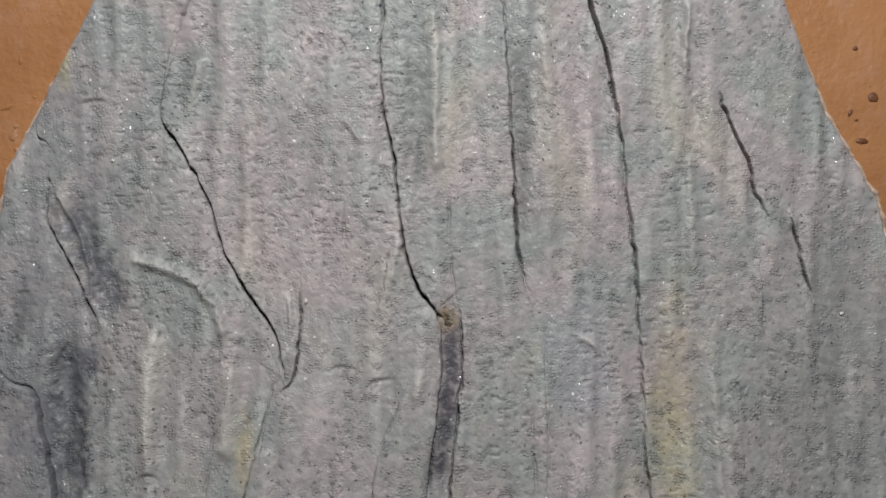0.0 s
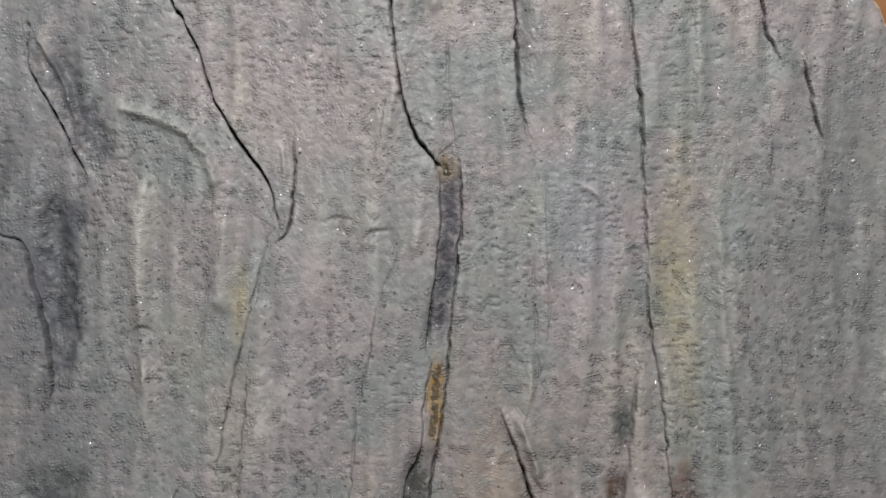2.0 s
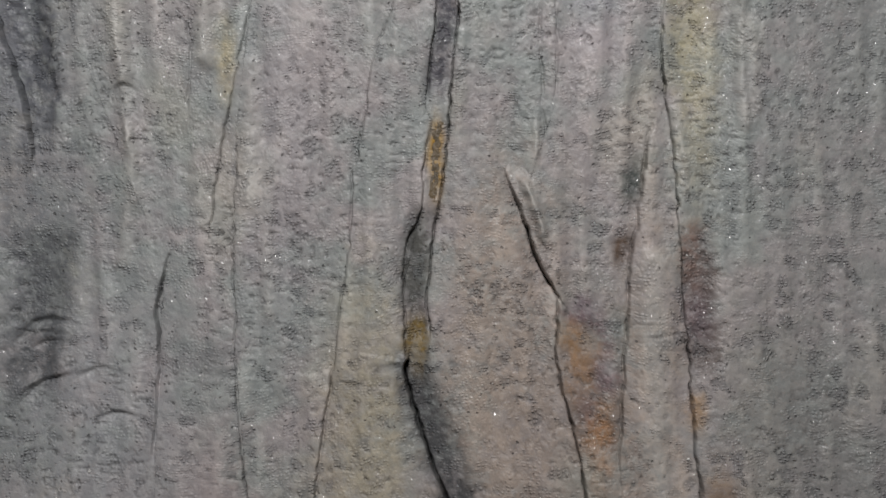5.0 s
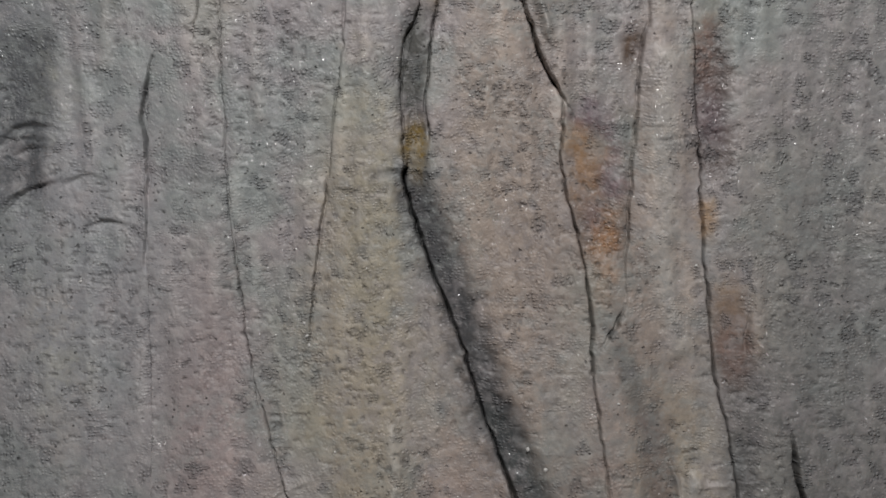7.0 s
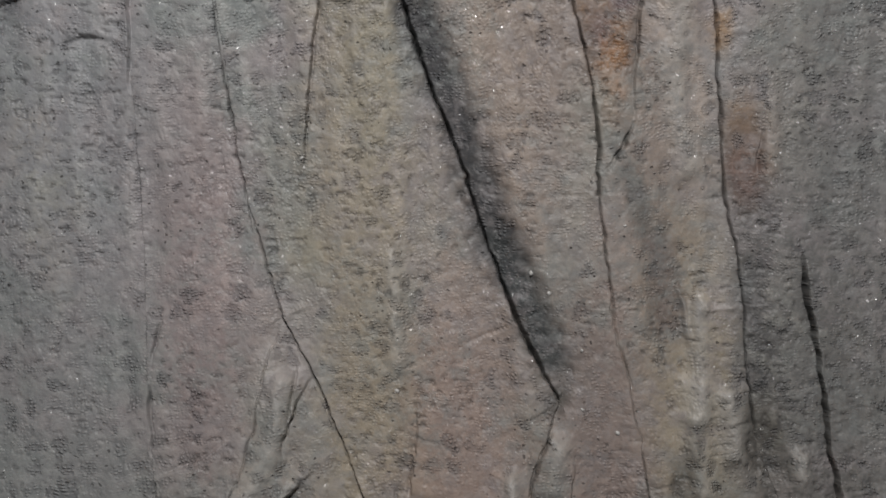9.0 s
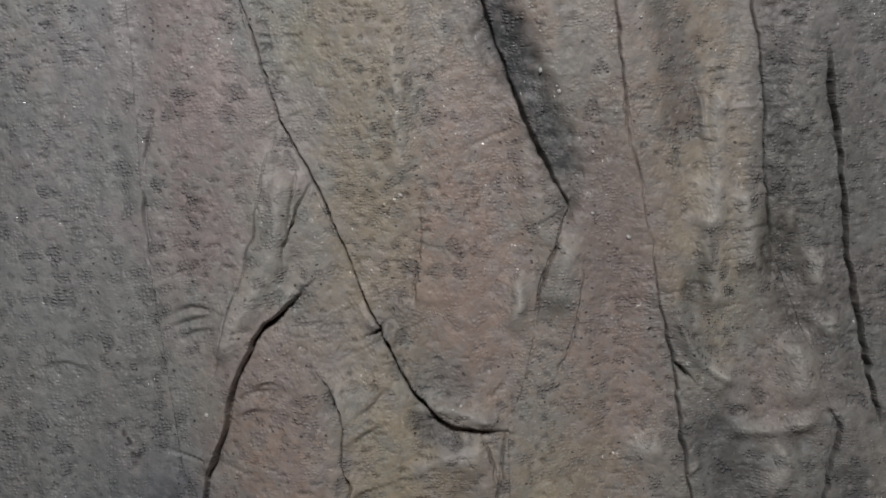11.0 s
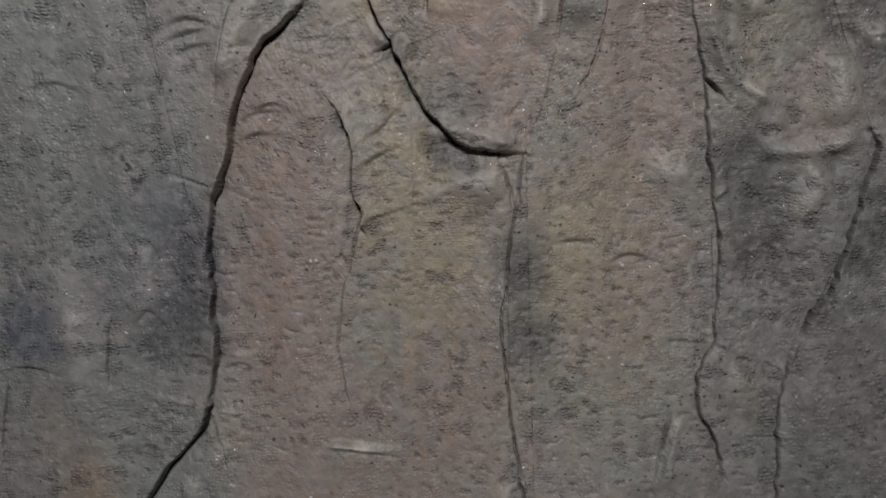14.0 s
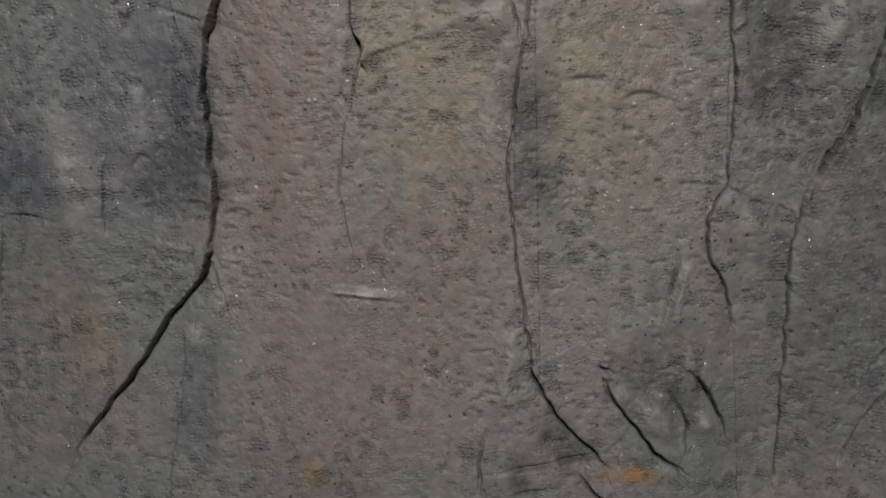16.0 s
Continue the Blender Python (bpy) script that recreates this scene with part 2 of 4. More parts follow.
def near(points, reach):
    """The window of the sheet round a line: the window, the signed distance (plus: to the right of the way) and the share of the way."""
    q = spline(points)
    lo, hi = q.min(0) - reach, q.max(0) + reach
    i0, i1 = np.searchsorted(XS, [lo[0], hi[0]])
    j0, j1 = np.searchsorted(SS, [lo[1], hi[1]])
    gx, gs = np.meshgrid(XS[i0:i1], SS[j0:j1])
    gx = gx + EDGE_WOBBLE[j0:j1, i0:i1] * 0.5
    best, side, share = np.full(gx.shape, 1e9), np.zeros(gx.shape), np.zeros(gx.shape)
    run = np.concatenate([[0], np.cumsum(np.hypot(*np.diff(q, axis=0).T))])
    for k in range(len(q) - 1):
        a, d = q[k], q[k + 1] - q[k]
        t = np.clip(((gx - a[0]) * d[0] + (gs - a[1]) * d[1]) / (d @ d), 0, 1)
        rx, rs = gx - a[0] - t * d[0], gs - a[1] - t * d[1]
        m = np.hypot(rx, rs)
        closer = m < best
        best[closer] = m[closer]
        side[closer] = np.sign(rx * d[1] - rs * d[0])[closer]
        share[closer] = ((run[k] + t * (run[k + 1] - run[k])) / run[-1])[closer]
    return (slice(j0, j1), slice(i0, i1)), best * np.where(side == 0, 1, side), share, run[-1]


def ends(share, length, fade=9.0):
    f = min(0.45, fade / length)
    t = np.clip(np.minimum(share, 1 - share) / f, 0, 1)
    return 0.25 + 0.75 * t * t * (3 - 2 * t)


def tint(w, colour, amount):
    old = pigment[w]
    a = amount[..., None]
    keep = old[..., 3:] * (1 - a)
    total = keep + a
    old[..., :3] = np.where(total > 1e-4, (old[..., :3] * keep + np.array(colour) * a) / np.maximum(total, 1e-4), colour)
    old[..., 3:] = total


cuts = np.zeros_like(height)
lean = np.zeros_like(height)


def crease(depth, width, lip, swell, points, fade_in=True, fade_out=True):
    """A slit between two folds: it drops sharply under the lapping lip and climbs slowly on the other side, now tighter, now wider; one depth, or several along its way."""
    w, d, share, length = near(points, 16)
    if isinstance(depth, tuple):
        depth = np.interp(share, np.linspace(0, 1, len(depth)), depth)
    taper = ends(np.where(share < 0.5, share if fade_in else 0.5, share if fade_out else 0.5), length)
    knots = np.random.default_rng(int(abs(points[0][0] * 10) + abs(points[0][1] * 7) + 3)).uniform(0, 1, int(length / 7) + 3)
    vary = np.interp(share * length / 7, np.arange(len(knots)), knots)
    a = np.abs(d)
    fade = np.where(np.isin(share, (0.0, 1.0)) & (a > width), np.exp(-((a - width) / 2.5) ** 2), 1.0)
    tight = width * (0.42 + 0.5 * vary)
    depth = 1.25 * depth * taper * np.where(depth < 2.7, np.clip(1.5 * vary - 0.1, 0.12, 1), 0.62 + 0.5 * vary)
    reach = 1.5 * tight
    if lip:
        reach = np.where(d * lip > 0, 1.05 * tight, 1.6 * tight)
    sharp = np.clip(1 - a / reach, 0, 1) ** 1.35
    cuts[w] = np.minimum(cuts[w], -depth * sharp * fade)
    rise = -0.05 * depth * np.exp(-(a / (3.2 * width)) ** 2)
    if lip:
        on = np.clip(d * lip, 0, None)
        rise = rise + np.where(d * lip > 0, 1.4 * swell * taper * np.exp(-on / 6.5) * (1 - np.exp(-(on / (0.5 * width)) ** 2)), -0.8 * swell * taper * np.exp(-a / 6.0))
        over = np.where(d * lip > 0, -lip * 0.9 * tight * taper * np.minimum(1, depth / 3.0) * (1 - sharp) * np.exp(-on / 3.0) * fade, 0.0)
        lean[w] = np.where(np.abs(over) > np.abs(lean[w]), over, lean[w])
    height[w] += rise * fade


def ridge(tall, width, points):
    """A rounded raised wrinkle, its crest painted paler as if catching the light."""
    tall, width = 1.4 * tall, 0.85 * width
    w, d, share, length = near(points, 4 * width)
    crest = ends(share, length, 7.0) * np.exp(-(d / width) ** 2)
    t = np.clip(np.minimum(share, 1 - share) * length / min(8.0, 0.45 * length), 0, 1)
    crest = crest * t * t * (3 - 2 * t)
    height[w] += tall * crest
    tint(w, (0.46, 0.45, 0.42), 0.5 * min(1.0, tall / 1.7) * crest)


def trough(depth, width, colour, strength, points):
    """A shallow sunken band tinted darker: stained cloth, and fold shade put into its colour."""
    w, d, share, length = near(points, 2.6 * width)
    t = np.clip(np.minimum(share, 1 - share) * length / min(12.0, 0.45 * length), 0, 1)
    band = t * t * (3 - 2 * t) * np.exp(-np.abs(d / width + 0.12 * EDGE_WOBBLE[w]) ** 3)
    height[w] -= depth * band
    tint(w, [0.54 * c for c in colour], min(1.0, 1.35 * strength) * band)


def stain(colour, strength, rx, rs, centre):
    """A soiled or coloured patch with a ragged rim; broad ones are duller."""
    i0, i1 = np.searchsorted(XS, [centre[0] - 2 * rx, centre[0] + 2 * rx])
    j0, j1 = np.searchsorted(SS, [centre[1] - 2 * rs, centre[1] + 2 * rs])
    w = (slice(j0, j1), slice(i0, i1))
    gx, gs = np.meshgrid(XS[i0:i1], SS[j0:j1])
    d = np.hypot((gx - centre[0]) / rx, (gs - centre[1]) / rs) + 0.16 * EDGE_WOBBLE[w]
    if rx > 9:
        colour = [0.76 * c + 0.24 * sum(colour) / 3 for c in colour]
    tint(w, colour, strength * np.exp(-np.clip(d, 0, None) ** 3))


stain((0.326, 0.281, 0.223), .45, 150, 150, (-13.5, 418.5))
stain((0.330, 0.285, 0.234), .4, 95, 140, (35.6, 303.2))
stain((0.393, 0.291, 0.176), .4, 9, 17, (-135.1, 477.4))
stain((0.363, 0.318, 0.235), .4, 22, 40, (-25.7, 340.4))
stain((0.372, 0.327, 0.251), .4, 20, 50, (-24.6, 260.4))
stain((0.370, 0.267, 0.203), .5, 20, 50, (-1.7, 351.2))
stain((0.346, 0.256, 0.218), .5, 18, 60, (46.9, 361.1))
stain((0.357, 0.267, 0.216), .45, 26, 50, (-64.6, 431.6))
stain((0.368, 0.304, 0.317), .4, 28, 35, (-56.6, 6.7))
stain((0.396, 0.306, 0.268), .5, 22, 50, (18.9, 198))
stain((0.373, 0.283, 0.283), .45, 20, 40, (-81.3, 286))
stain((0.329, 0.303, 0.367), .4, 12, 30, (52.3, 60))
stain((0.416, 0.377, 0.237), .5, 6, 25, (83.4, 87.1))
stain((0.357, 0.254, 0.229), .4, 18, 30, (23.1, 159.3))
stain((0.312, 0.248, 0.210), .4, 30, 25, (-49.1, 528.8))
stain((0.352, 0.301, 0.237), .4, 16, 40, (113.5, 217.4))
stain((0.187, 0.200, 0.219), .4, 45, 70, (-126.3, 400.5))
stain((0.167, 0.180, 0.199), .4, 40, 60, (-119.4, 438.9))
stain((0.169, 0.175, 0.181), .5, 40, 50, (-143.9, 526.6))
stain((0.238, 0.250, 0.257), .35, 36, 90, (-134.2, 299.3))
stain((0.235, 0.252, 0.240), .6, 40, 60, (-122, 385))
stain((0.265, 0.280, 0.272), .5, 26, 40, (-112, 75))
stain((0.197, 0.210, 0.223), .5, 30, 80, (-151.5, 121.9))
stain((0.217, 0.230, 0.243), .45, 30, 40, (-158.9, 40.9))
stain((0.182, 0.175, 0.163), .6, 35, 70, (105.9, 414))
stain((0.170, 0.170, 0.164), .6, 40, 70, (96.7, 484.1))
stain((0.210, 0.210, 0.204), .55, 32, 90, (122.2, 281.8))
stain((0.250, 0.256, 0.250), .5, 35, 90, (140.4, 118.3))
stain((0.269, 0.281, 0.275), .5, 25, 50, (147.5, 70.5))
stain((0.170, 0.170, 0.170), .5, 45, 24, (50.3, 538))
stain((0.169, 0.175, 0.181), .4, 45, 18, (-67.4, 547.8))
stain((0.364, 0.307, 0.224), .8, 13, 75, (-28.6, 272.9))
stain((0.353, 0.301, 0.231), .7, 12, 40, (-34.5, 233.5))
stain((0.366, 0.302, 0.212), .8, 15, 34, (-24.9, 340.5))
stain((0.344, 0.241, 0.190), .75, 17, 45, (-0.1, 352.9))
stain((0.346, 0.256, 0.218), .7, 16, 50, (4.4, 327.6))
stain((0.344, 0.267, 0.229), .7, 14, 60, (18.8, 245.4))
stain((0.354, 0.284, 0.226), .65, 16, 50, (16.7, 206.3))
stain((0.325, 0.236, 0.204), .75, 15, 60, (46.9, 366.2))
stain((0.324, 0.248, 0.203), .7, 14, 50, (41.1, 415.7))
stain((0.342, 0.246, 0.201), .75, 17, 60, (-62.2, 419.9))
stain((0.351, 0.293, 0.191), .7, 18, 40, (-17, 421.3))
stain((0.336, 0.253, 0.201), .6, 18, 40, (-11.8, 467.4))
stain((0.333, 0.288, 0.199), .6, 22, 45, (32.6, 437.9))
stain((0.315, 0.232, 0.193), .65, 34, 40, (-41.3, 507.9))
stain((0.362, 0.298, 0.195), .6, 16, 40, (-19.1, 414))
stain((0.334, 0.283, 0.193), .6, 12, 35, (76.9, 342.1))
stain((0.343, 0.260, 0.247), .7, 14, 60, (-81.1, 278.8))
stain((0.300, 0.236, 0.229), .6, 12, 30, (-81.2, 327.1))
stain((0.362, 0.330, 0.234), .6, 8, 60, (87.2, 87.6))
stain((0.363, 0.324, 0.228), .65, 10, 50, (-25.2, 212.5))
stain((0.359, 0.289, 0.237), .6, 12, 40, (16.9, 167.2))
stain((0.336, 0.291, 0.298), .55, 12, 50, (-48.9, 110.7))
stain((0.349, 0.285, 0.291), .55, 20, 30, (-60.9, -8.3))
stain((0.342, 0.291, 0.291), .55, 10, 40, (46.1, -40.3))
stain((0.252, 0.278, 0.265), .6, 10, 45, (-9.4, -46.6))
stain((0.258, 0.277, 0.270), .55, 14, 25, (-103.7, -8.3))
stain((0.248, 0.260, 0.267), .55, 26, 45, (148.2, 53.7))
stain((0.235, 0.241, 0.235), .6, 24, 70, (144.7, 88.1))
stain((0.236, 0.230, 0.224), .6, 24, 60, (131.1, 203.5))
stain((0.200, 0.200, 0.194), .6, 24, 60, (125.9, 258.6))
stain((0.168, 0.174, 0.193), .75, 12, 55, (-144, 77.7))
stain((0.218, 0.224, 0.243), .6, 22, 60, (-153.4, 70.5))
stain((0.150, 0.150, 0.152), .6, 42, 60, (128, 505))
stain((0.135, 0.148, 0.150), .3, 46, 60, (-132, 450))
stain((0.215, 0.220, 0.232), .55, 34, 50, (-136, -25))
stain((0.150, 0.148, 0.142), .35, 26, 75, (126, 335))
stain((0.129, 0.135, 0.141), .5, 12, 14, (72, 402.8))
stain((0.159, 0.197, 0.274), .35, 12, 20, (-91.3, 426.8))
stain((0.381, 0.304, 0.176), .4, 12, 20, (21, 430.8))
stain((0.156, 0.169, 0.195), .5, 20, 30, (-97.9, 429.3))
stain((0.152, 0.145, 0.133), .6, 12, 60, (118.3, 346.8))
stain((0.162, 0.155, 0.143), .6, 14, 40, (98.3, 341.2))
stain((0.315, 0.232, 0.187), .5, 12, 20, (99.2, 386.4))
stain((0.170, 0.170, 0.164), .5, 14, 50, (110.7, 315.7))
stain((0.297, 0.259, 0.233), .4, 14, 60, (72.3, 239.6))
stain((0.279, 0.234, 0.202), .4, 20, 45, (30.2, 166))
stain((0.278, 0.234, 0.208), .4, 22, 45, (36.8, 224.7))
stain((0.258, 0.214, 0.188), .45, 18, 30, (46.9, 324.9))
stain((0.257, 0.219, 0.193), .4, 14, 30, (43.9, 328.5))
stain((0.248, 0.263, 0.263), .4, 30, 25, (109.5, -65.5))
stain((0.344, 0.268, 0.223), .6, 12, 80, (69.6, 250.2))
stain((0.361, 0.297, 0.201), .65, 11, 50, (75.5, 322.1))
stain((0.344, 0.261, 0.229), .5, 10, 50, (55.4, 303.7))
stain((0.342, 0.278, 0.240), .55, 12, 70, (71.8, 190.6))
stain((0.355, 0.279, 0.221), .5, 14, 60, (17.1, 238.3))
stain((0.344, 0.287, 0.204), .55, 13, 45, (69, 319.3))
stain((0.298, 0.304, 0.321), .5, 36, 80, (-115.2, 238.6))
stain((0.288, 0.294, 0.313), .4, 26, 60, (-126.2, 218.6))
stain((0.300, 0.300, 0.306), .4, 30, 40, (-125.4, 330.5))
stain((0.319, 0.313, 0.338), .4, 14, 60, (-61, 126.7))
stain((0.271, 0.207, 0.182), .4, 14, 30, (45.3, 339.3))
stain((0.324, 0.248, 0.203), .4, 16, 40, (29.8, 221.1))
stain((0.324, 0.253, 0.208), .4, 12, 40, (65.1, 215))
stain((0.365, 0.333, 0.333), .4, 30, 60, (-30.7, 53.7))
stain((0.148, 0.155, 0.167), .6, 12, 30, (-142.3, 171.9))
stain((0.168, 0.175, 0.187), .5, 10, 20, (-141.9, 199.7))
crease((2.0, 2.0, 2.4, 4.7, 4.7, 4.7, 5.0, 4.5, 4.5), 1, 1, 1.5, [(-94.9, -77.9), (-102.9, -59.2), (-106.8, -38.1), (-104, -29.2), (-96.2, -17.9), (-88.3, -1.9), (-83.3, 15.3), (-73.6, 31.3), (-63.1, 47.3), (-60.3, 63.8)])
crease((1.6, 1.9, 2.0, 3.0, 3.2, 3.4, 4.6, 5.3), 1, 1, 1.4, [(-21.5, -86), (-22, -77.9), (-23.8, -59.2), (-23.1, -42.4), (-20.1, -27.5), (-17.1, -8.3), (-15.9, 5.6), (-13.3, 19.6), (-8.3, 31.3), (-2.6, 38.4)], True, False)
crease(2.5, 0.6, -1, 0.8, [(-2.6, 38.4), (-0.9, 47.3), (-0.4, 62.1), (-3, 83), (-6, 107.9)], False, True)
crease(3.6, 0.7, 1, 0.8, [(6.4, 39.3), (7.3, 53.1), (6.8, 67), (4.3, 89), (2.5, 107.1), (0.9, 125.2), (-1.8, 142.2), (-4.5, 157.1), (-6, 172.9), (-5.5, 186.5)])
crease((1.0, 1.6, 2.0, 2.2, 1.8), 0.6, -1, 0.8, [(-3.6, 113.1), (-6.7, 127.1), (-7.8, 143.2), (-12.9, 155.1), (-14.6, 170.9), (-14.4, 186.5), (-13.5, 196.1)], True, False)
crease(5.5, 1.1, -1, 1.5, [(-13.5, 196.1), (-14.2, 202), (-10.5, 215.1), (-5.2, 230.2), (1.9, 249), (8.1, 269.5), (15, 289.7), (20.2, 304.6)], False, False)
crease(5.5, 1.2, -1, 1.5, [(20.2, 304.6), (26.2, 317.4), (33.1, 330.4)], False, False)
crease((1.6, 1.9, 2.0, 3.0, 4.4, 4.7, 4.7, 4.0, 2.0), 1, -1, 1.2, [(21.9, -86), (22.4, -77.9), (24.2, -61.3), (24.8, -42.4), (26.3, -19), (27.4, 2.4), (28.1, 17.4), (32.3, 31.3)])
crease(1.2, 0.5, 0, 0, [(2.8, -8.3), (2.4, 6.7), (3.4, 21.7), (5.1, 34.5)])
crease((5.0, 5.0, 4.6, 3.2, 2.5, 2.7, 2.9, 2.8), 1, 1, 1.1, [(51.8, -88.1), (55.4, -77.9), (59.6, -65.5), (63.5, -50.8), (67.2, -29.7), (69.4, -10.4), (72, 6.7), (74, 28.1)], True, False)
crease((2.6, 1.8, 2.0, 2.4), 0.6, 1, 0.7, [(74, 28.1), (74.8, 49.4), (75.4, 70.5), (75.9, 91.2), (77.4, 107.9)], False, False)
crease(3.2, 0.7, -1, 0.7, [(77.4, 107.9), (78.9, 121.8), (80.5, 143.9), (81.8, 167.7), (83, 187.3)], False, False)
crease(4.8, 1, -1, 0.9, [(83, 187.3), (83.9, 192.7), (83.8, 209.4), (85, 229.9), (86.4, 250.5), (88, 269), (91, 285.6), (92.9, 301.9)], False, False)
crease(4.4, 1, -1, 0.9, [(92.9, 301.9), (92.5, 311.7), (93.7, 329.7), (96.1, 343.9)], False, True)
crease(3.6, 0.7, 1, 0.6, [(104.8, -43.4), (106.6, -38.1), (111.5, -27.5), (116.5, -16.9), (118.1, -7.2), (123.1, 3.5)])
crease(3.2, 0.7, 1, 0.6, [(131, 2.4), (134.6, 13.1), (136.2, 21.7), (140.2, 34.5)])
crease(5.1, 1.5, 1, 1.3, [(-149.8, -10.4), (-149.8, 4.6), (-144.4, 15.3), (-138.9, 26), (-134.4, 36.7), (-131.5, 43.5)])
crease(4.1, 0.8, -1, 1.0, [(-165.4, 64.2), (-162.1, 66.3), (-154.5, 69.5), (-151, 83), (-147.7, 95.3), (-144.7, 107.9)], True, False)
crease(4.1, 0.8, -1, 0.8, [(-144.7, 107.9), (-143.5, 113.9), (-141.4, 128)], False, True)
crease(3.7, 0.6, -1, 1.2, [(-54.3, 32.4), (-54.2, 45.2), (-55.1, 55.8), (-57.1, 65.3), (-60.2, 68.4)])
crease(1.2, 0.5, 0, 0.0, [(37.6, 40.9), (38.5, 57.9), (38.9, 74.7), (40.1, 91.2), (38.8, 107.5)])
crease(1.1, 0.5, 0, 0, [(33.9, 73.2), (33.5, 91.2), (34.7, 107.3), (35.6, 123.4)])
crease(1.5, 0.7, 1, 0.8, [(-12.2, 64.8), (-18.4, 78.7), (-23.6, 92.8), (-26.7, 110.9), (-30.9, 132.9), (-32.5, 150.9), (-34.5, 166.8), (-36.8, 182.4), (-39.6, 201.6)], True, False)
crease(1.5, 0.7, -1, 0.8, [(-39.6, 201.6), (-41.2, 210.8), (-43.5, 227.6), (-45.6, 244.4), (-46.7, 255.5)], False, True)
crease(2.2, 0.6, 1, 0.5, [(-63.4, 66.4), (-67.7, 84.4), (-72, 100.4), (-75.1, 114.5), (-78.1, 130.5), (-80, 144.6), (-82.9, 156.5)])
crease(1.2, 0.5, 1, 0.4, [(-71.1, 116.5), (-72.1, 136.6), (-73.3, 156.6), (-72.8, 186), (-73, 201.7)], True, False)
crease(2.5, 0.55, 1, 0.6, [(-73, 201.7), (-70.9, 217.8), (-68.9, 236.5), (-66.3, 253.3), (-63.6, 268.2), (-59, 284.8), (-54.3, 301.2)], False, False)
crease(3.2, 0.6, 1, 0.9, [(-54.3, 301.2), (-48.5, 312.1), (-42.4, 324.8), (-37.3, 339.2), (-30.4, 357)], False, False)
crease(3.7, 0.7, 1, 1.2, [(-30.4, 357), (-24.4, 369.9)], False, False)
crease((2.8, 2.0, 1.2, 1.0, 1.4), 0.8, 1, 2.2, [(-24.4, 369.9), (-20.5, 379.4), (-13.9, 389.1), (-6.4, 396.2), (2.1, 398.7), (12, 399.6)], False, True)
crease((2.4, 3.6, 3.6, 1.6, 1.2, 1.0), 0.7, -1, 0.9, [(-95.2, 158.2), (-98.5, 169.1), (-100.3, 178.2), (-98.9, 191.2), (-99.2, 209.8), (-100.5, 228.5)])
crease((1.0, 2.0, 3.6, 4.4, 4.0), 1.0, 1, 2.0, [(21.4, 132.4), (26.3, 144.4), (29.1, 153.4), (33.9, 165.4), (39.7, 175.2)])
crease(5.1, 1.1, -1, 1.0, [(38.8, 176.2), (37.8, 190), (39.1, 203), (42.6, 218), (45.2, 231.1), (46.8, 246), (46.3, 264.6)], True, False)
crease((3.5, 2.4, 1.4, 2.0, 3.2), 0.7, -1, 0.7, [(46.3, 264.6), (47.8, 278.3), (50.1, 298.1), (52.4, 314.4), (56.4, 328.8), (58.6, 343.1), (59.8, 358.9)], False, False)
crease(4.6, 1.2, -1, 1.2, [(59.8, 358.9), (62.9, 373.4), (64.1, 382), (65, 395.7), (66.8, 411.2), (69.1, 426.8), (69.2, 440.6), (67.3, 457.7)], False, False)
crease(4.8, 1.3, -1, 1.2, [(67.3, 457.7), (62.5, 467.6), (62.4, 477.9), (66.6, 486.6), (69, 494.4), (70.9, 500.1)], False, True)
crease(2.4, 0.7, 1, 0.7, [(71.9, 115.7), (68.6, 133.8), (66.3, 147.8), (64.5, 163.6), (62.7, 183.2)], True, False)
crease(2.2, 0.7, 1, 0.7, [(62.7, 183.2), (62.5, 188.6), (60.5, 210.8), (58.9, 229.5), (58.3, 240.7)], False, True)
crease(4.8, 0.8, 1, 0.9, [(112, 286.1), (113.8, 301.4), (115.7, 315.8), (117.3, 330.2), (118.7, 346.2), (120.6, 362)], True, False)
crease(4.6, 0.8, 1, 0.8, [(120.6, 362), (122, 368.5), (124, 383.8), (126.2, 400.9)], False, True)
crease(2.3, 0.7, 1, 0.6, [(-56.2, 305.3), (-60.4, 318.8), (-65, 339.3), (-70.1, 354.8), (-75.2, 370.5), (-79.1, 380.9)])
crease((2.0, 3.0, 3.6, 3.8, 3.8), 0.7, -1, 2.4, [(-48.3, 353), (-56.4, 361.2), (-62.7, 366.1), (-67.4, 374.5), (-72.3, 384.7), (-75.5, 396.8), (-79.5, 407.1)], True, False)
crease(4.2, 0.7, -1, 1.6, [(-79.5, 407.1), (-82.6, 419.2), (-83.7, 433.2), (-83, 457.5)], False, False)
crease(4.6, 0.8, -1, 1.0, [(-83, 457.5), (-86.1, 474.1)], False, False)
crease(5.3, 0.9, -1, 1.4, [(-86.1, 474.1), (-88.7, 480.5), (-99.1, 492.3), (-108.9, 506.1), (-120.4, 520), (-130.1, 532.3)], False, True)
crease(1.5, 0.6, 1, 0.5, [(-86.1, 474.1), (-83, 484.1), (-81, 492.8)], False, True)
crease(3.5, 0.8, 1, 2.2, [(-43.8, 383.9), (-39.8, 391.7), (-39.1, 403), (-38.8, 410), (-36.8, 417.9)], True, False)
crease(1.5, 0.6, 1, 0.8, [(-36.8, 417.9), (-39.9, 427.3), (-43, 439), (-44.7, 456.1), (-42.8, 473.5)], False, True)
crease(1.5, 0.6, -1, 0.6, [(33.1, 330.4), (30.7, 337.2), (29.1, 343.3)], False, False)
crease(1.5, 0.6, -1, 0.6, [(37.8, 349.1), (36, 359.1), (33.4, 370.8), (28.1, 382.6)])
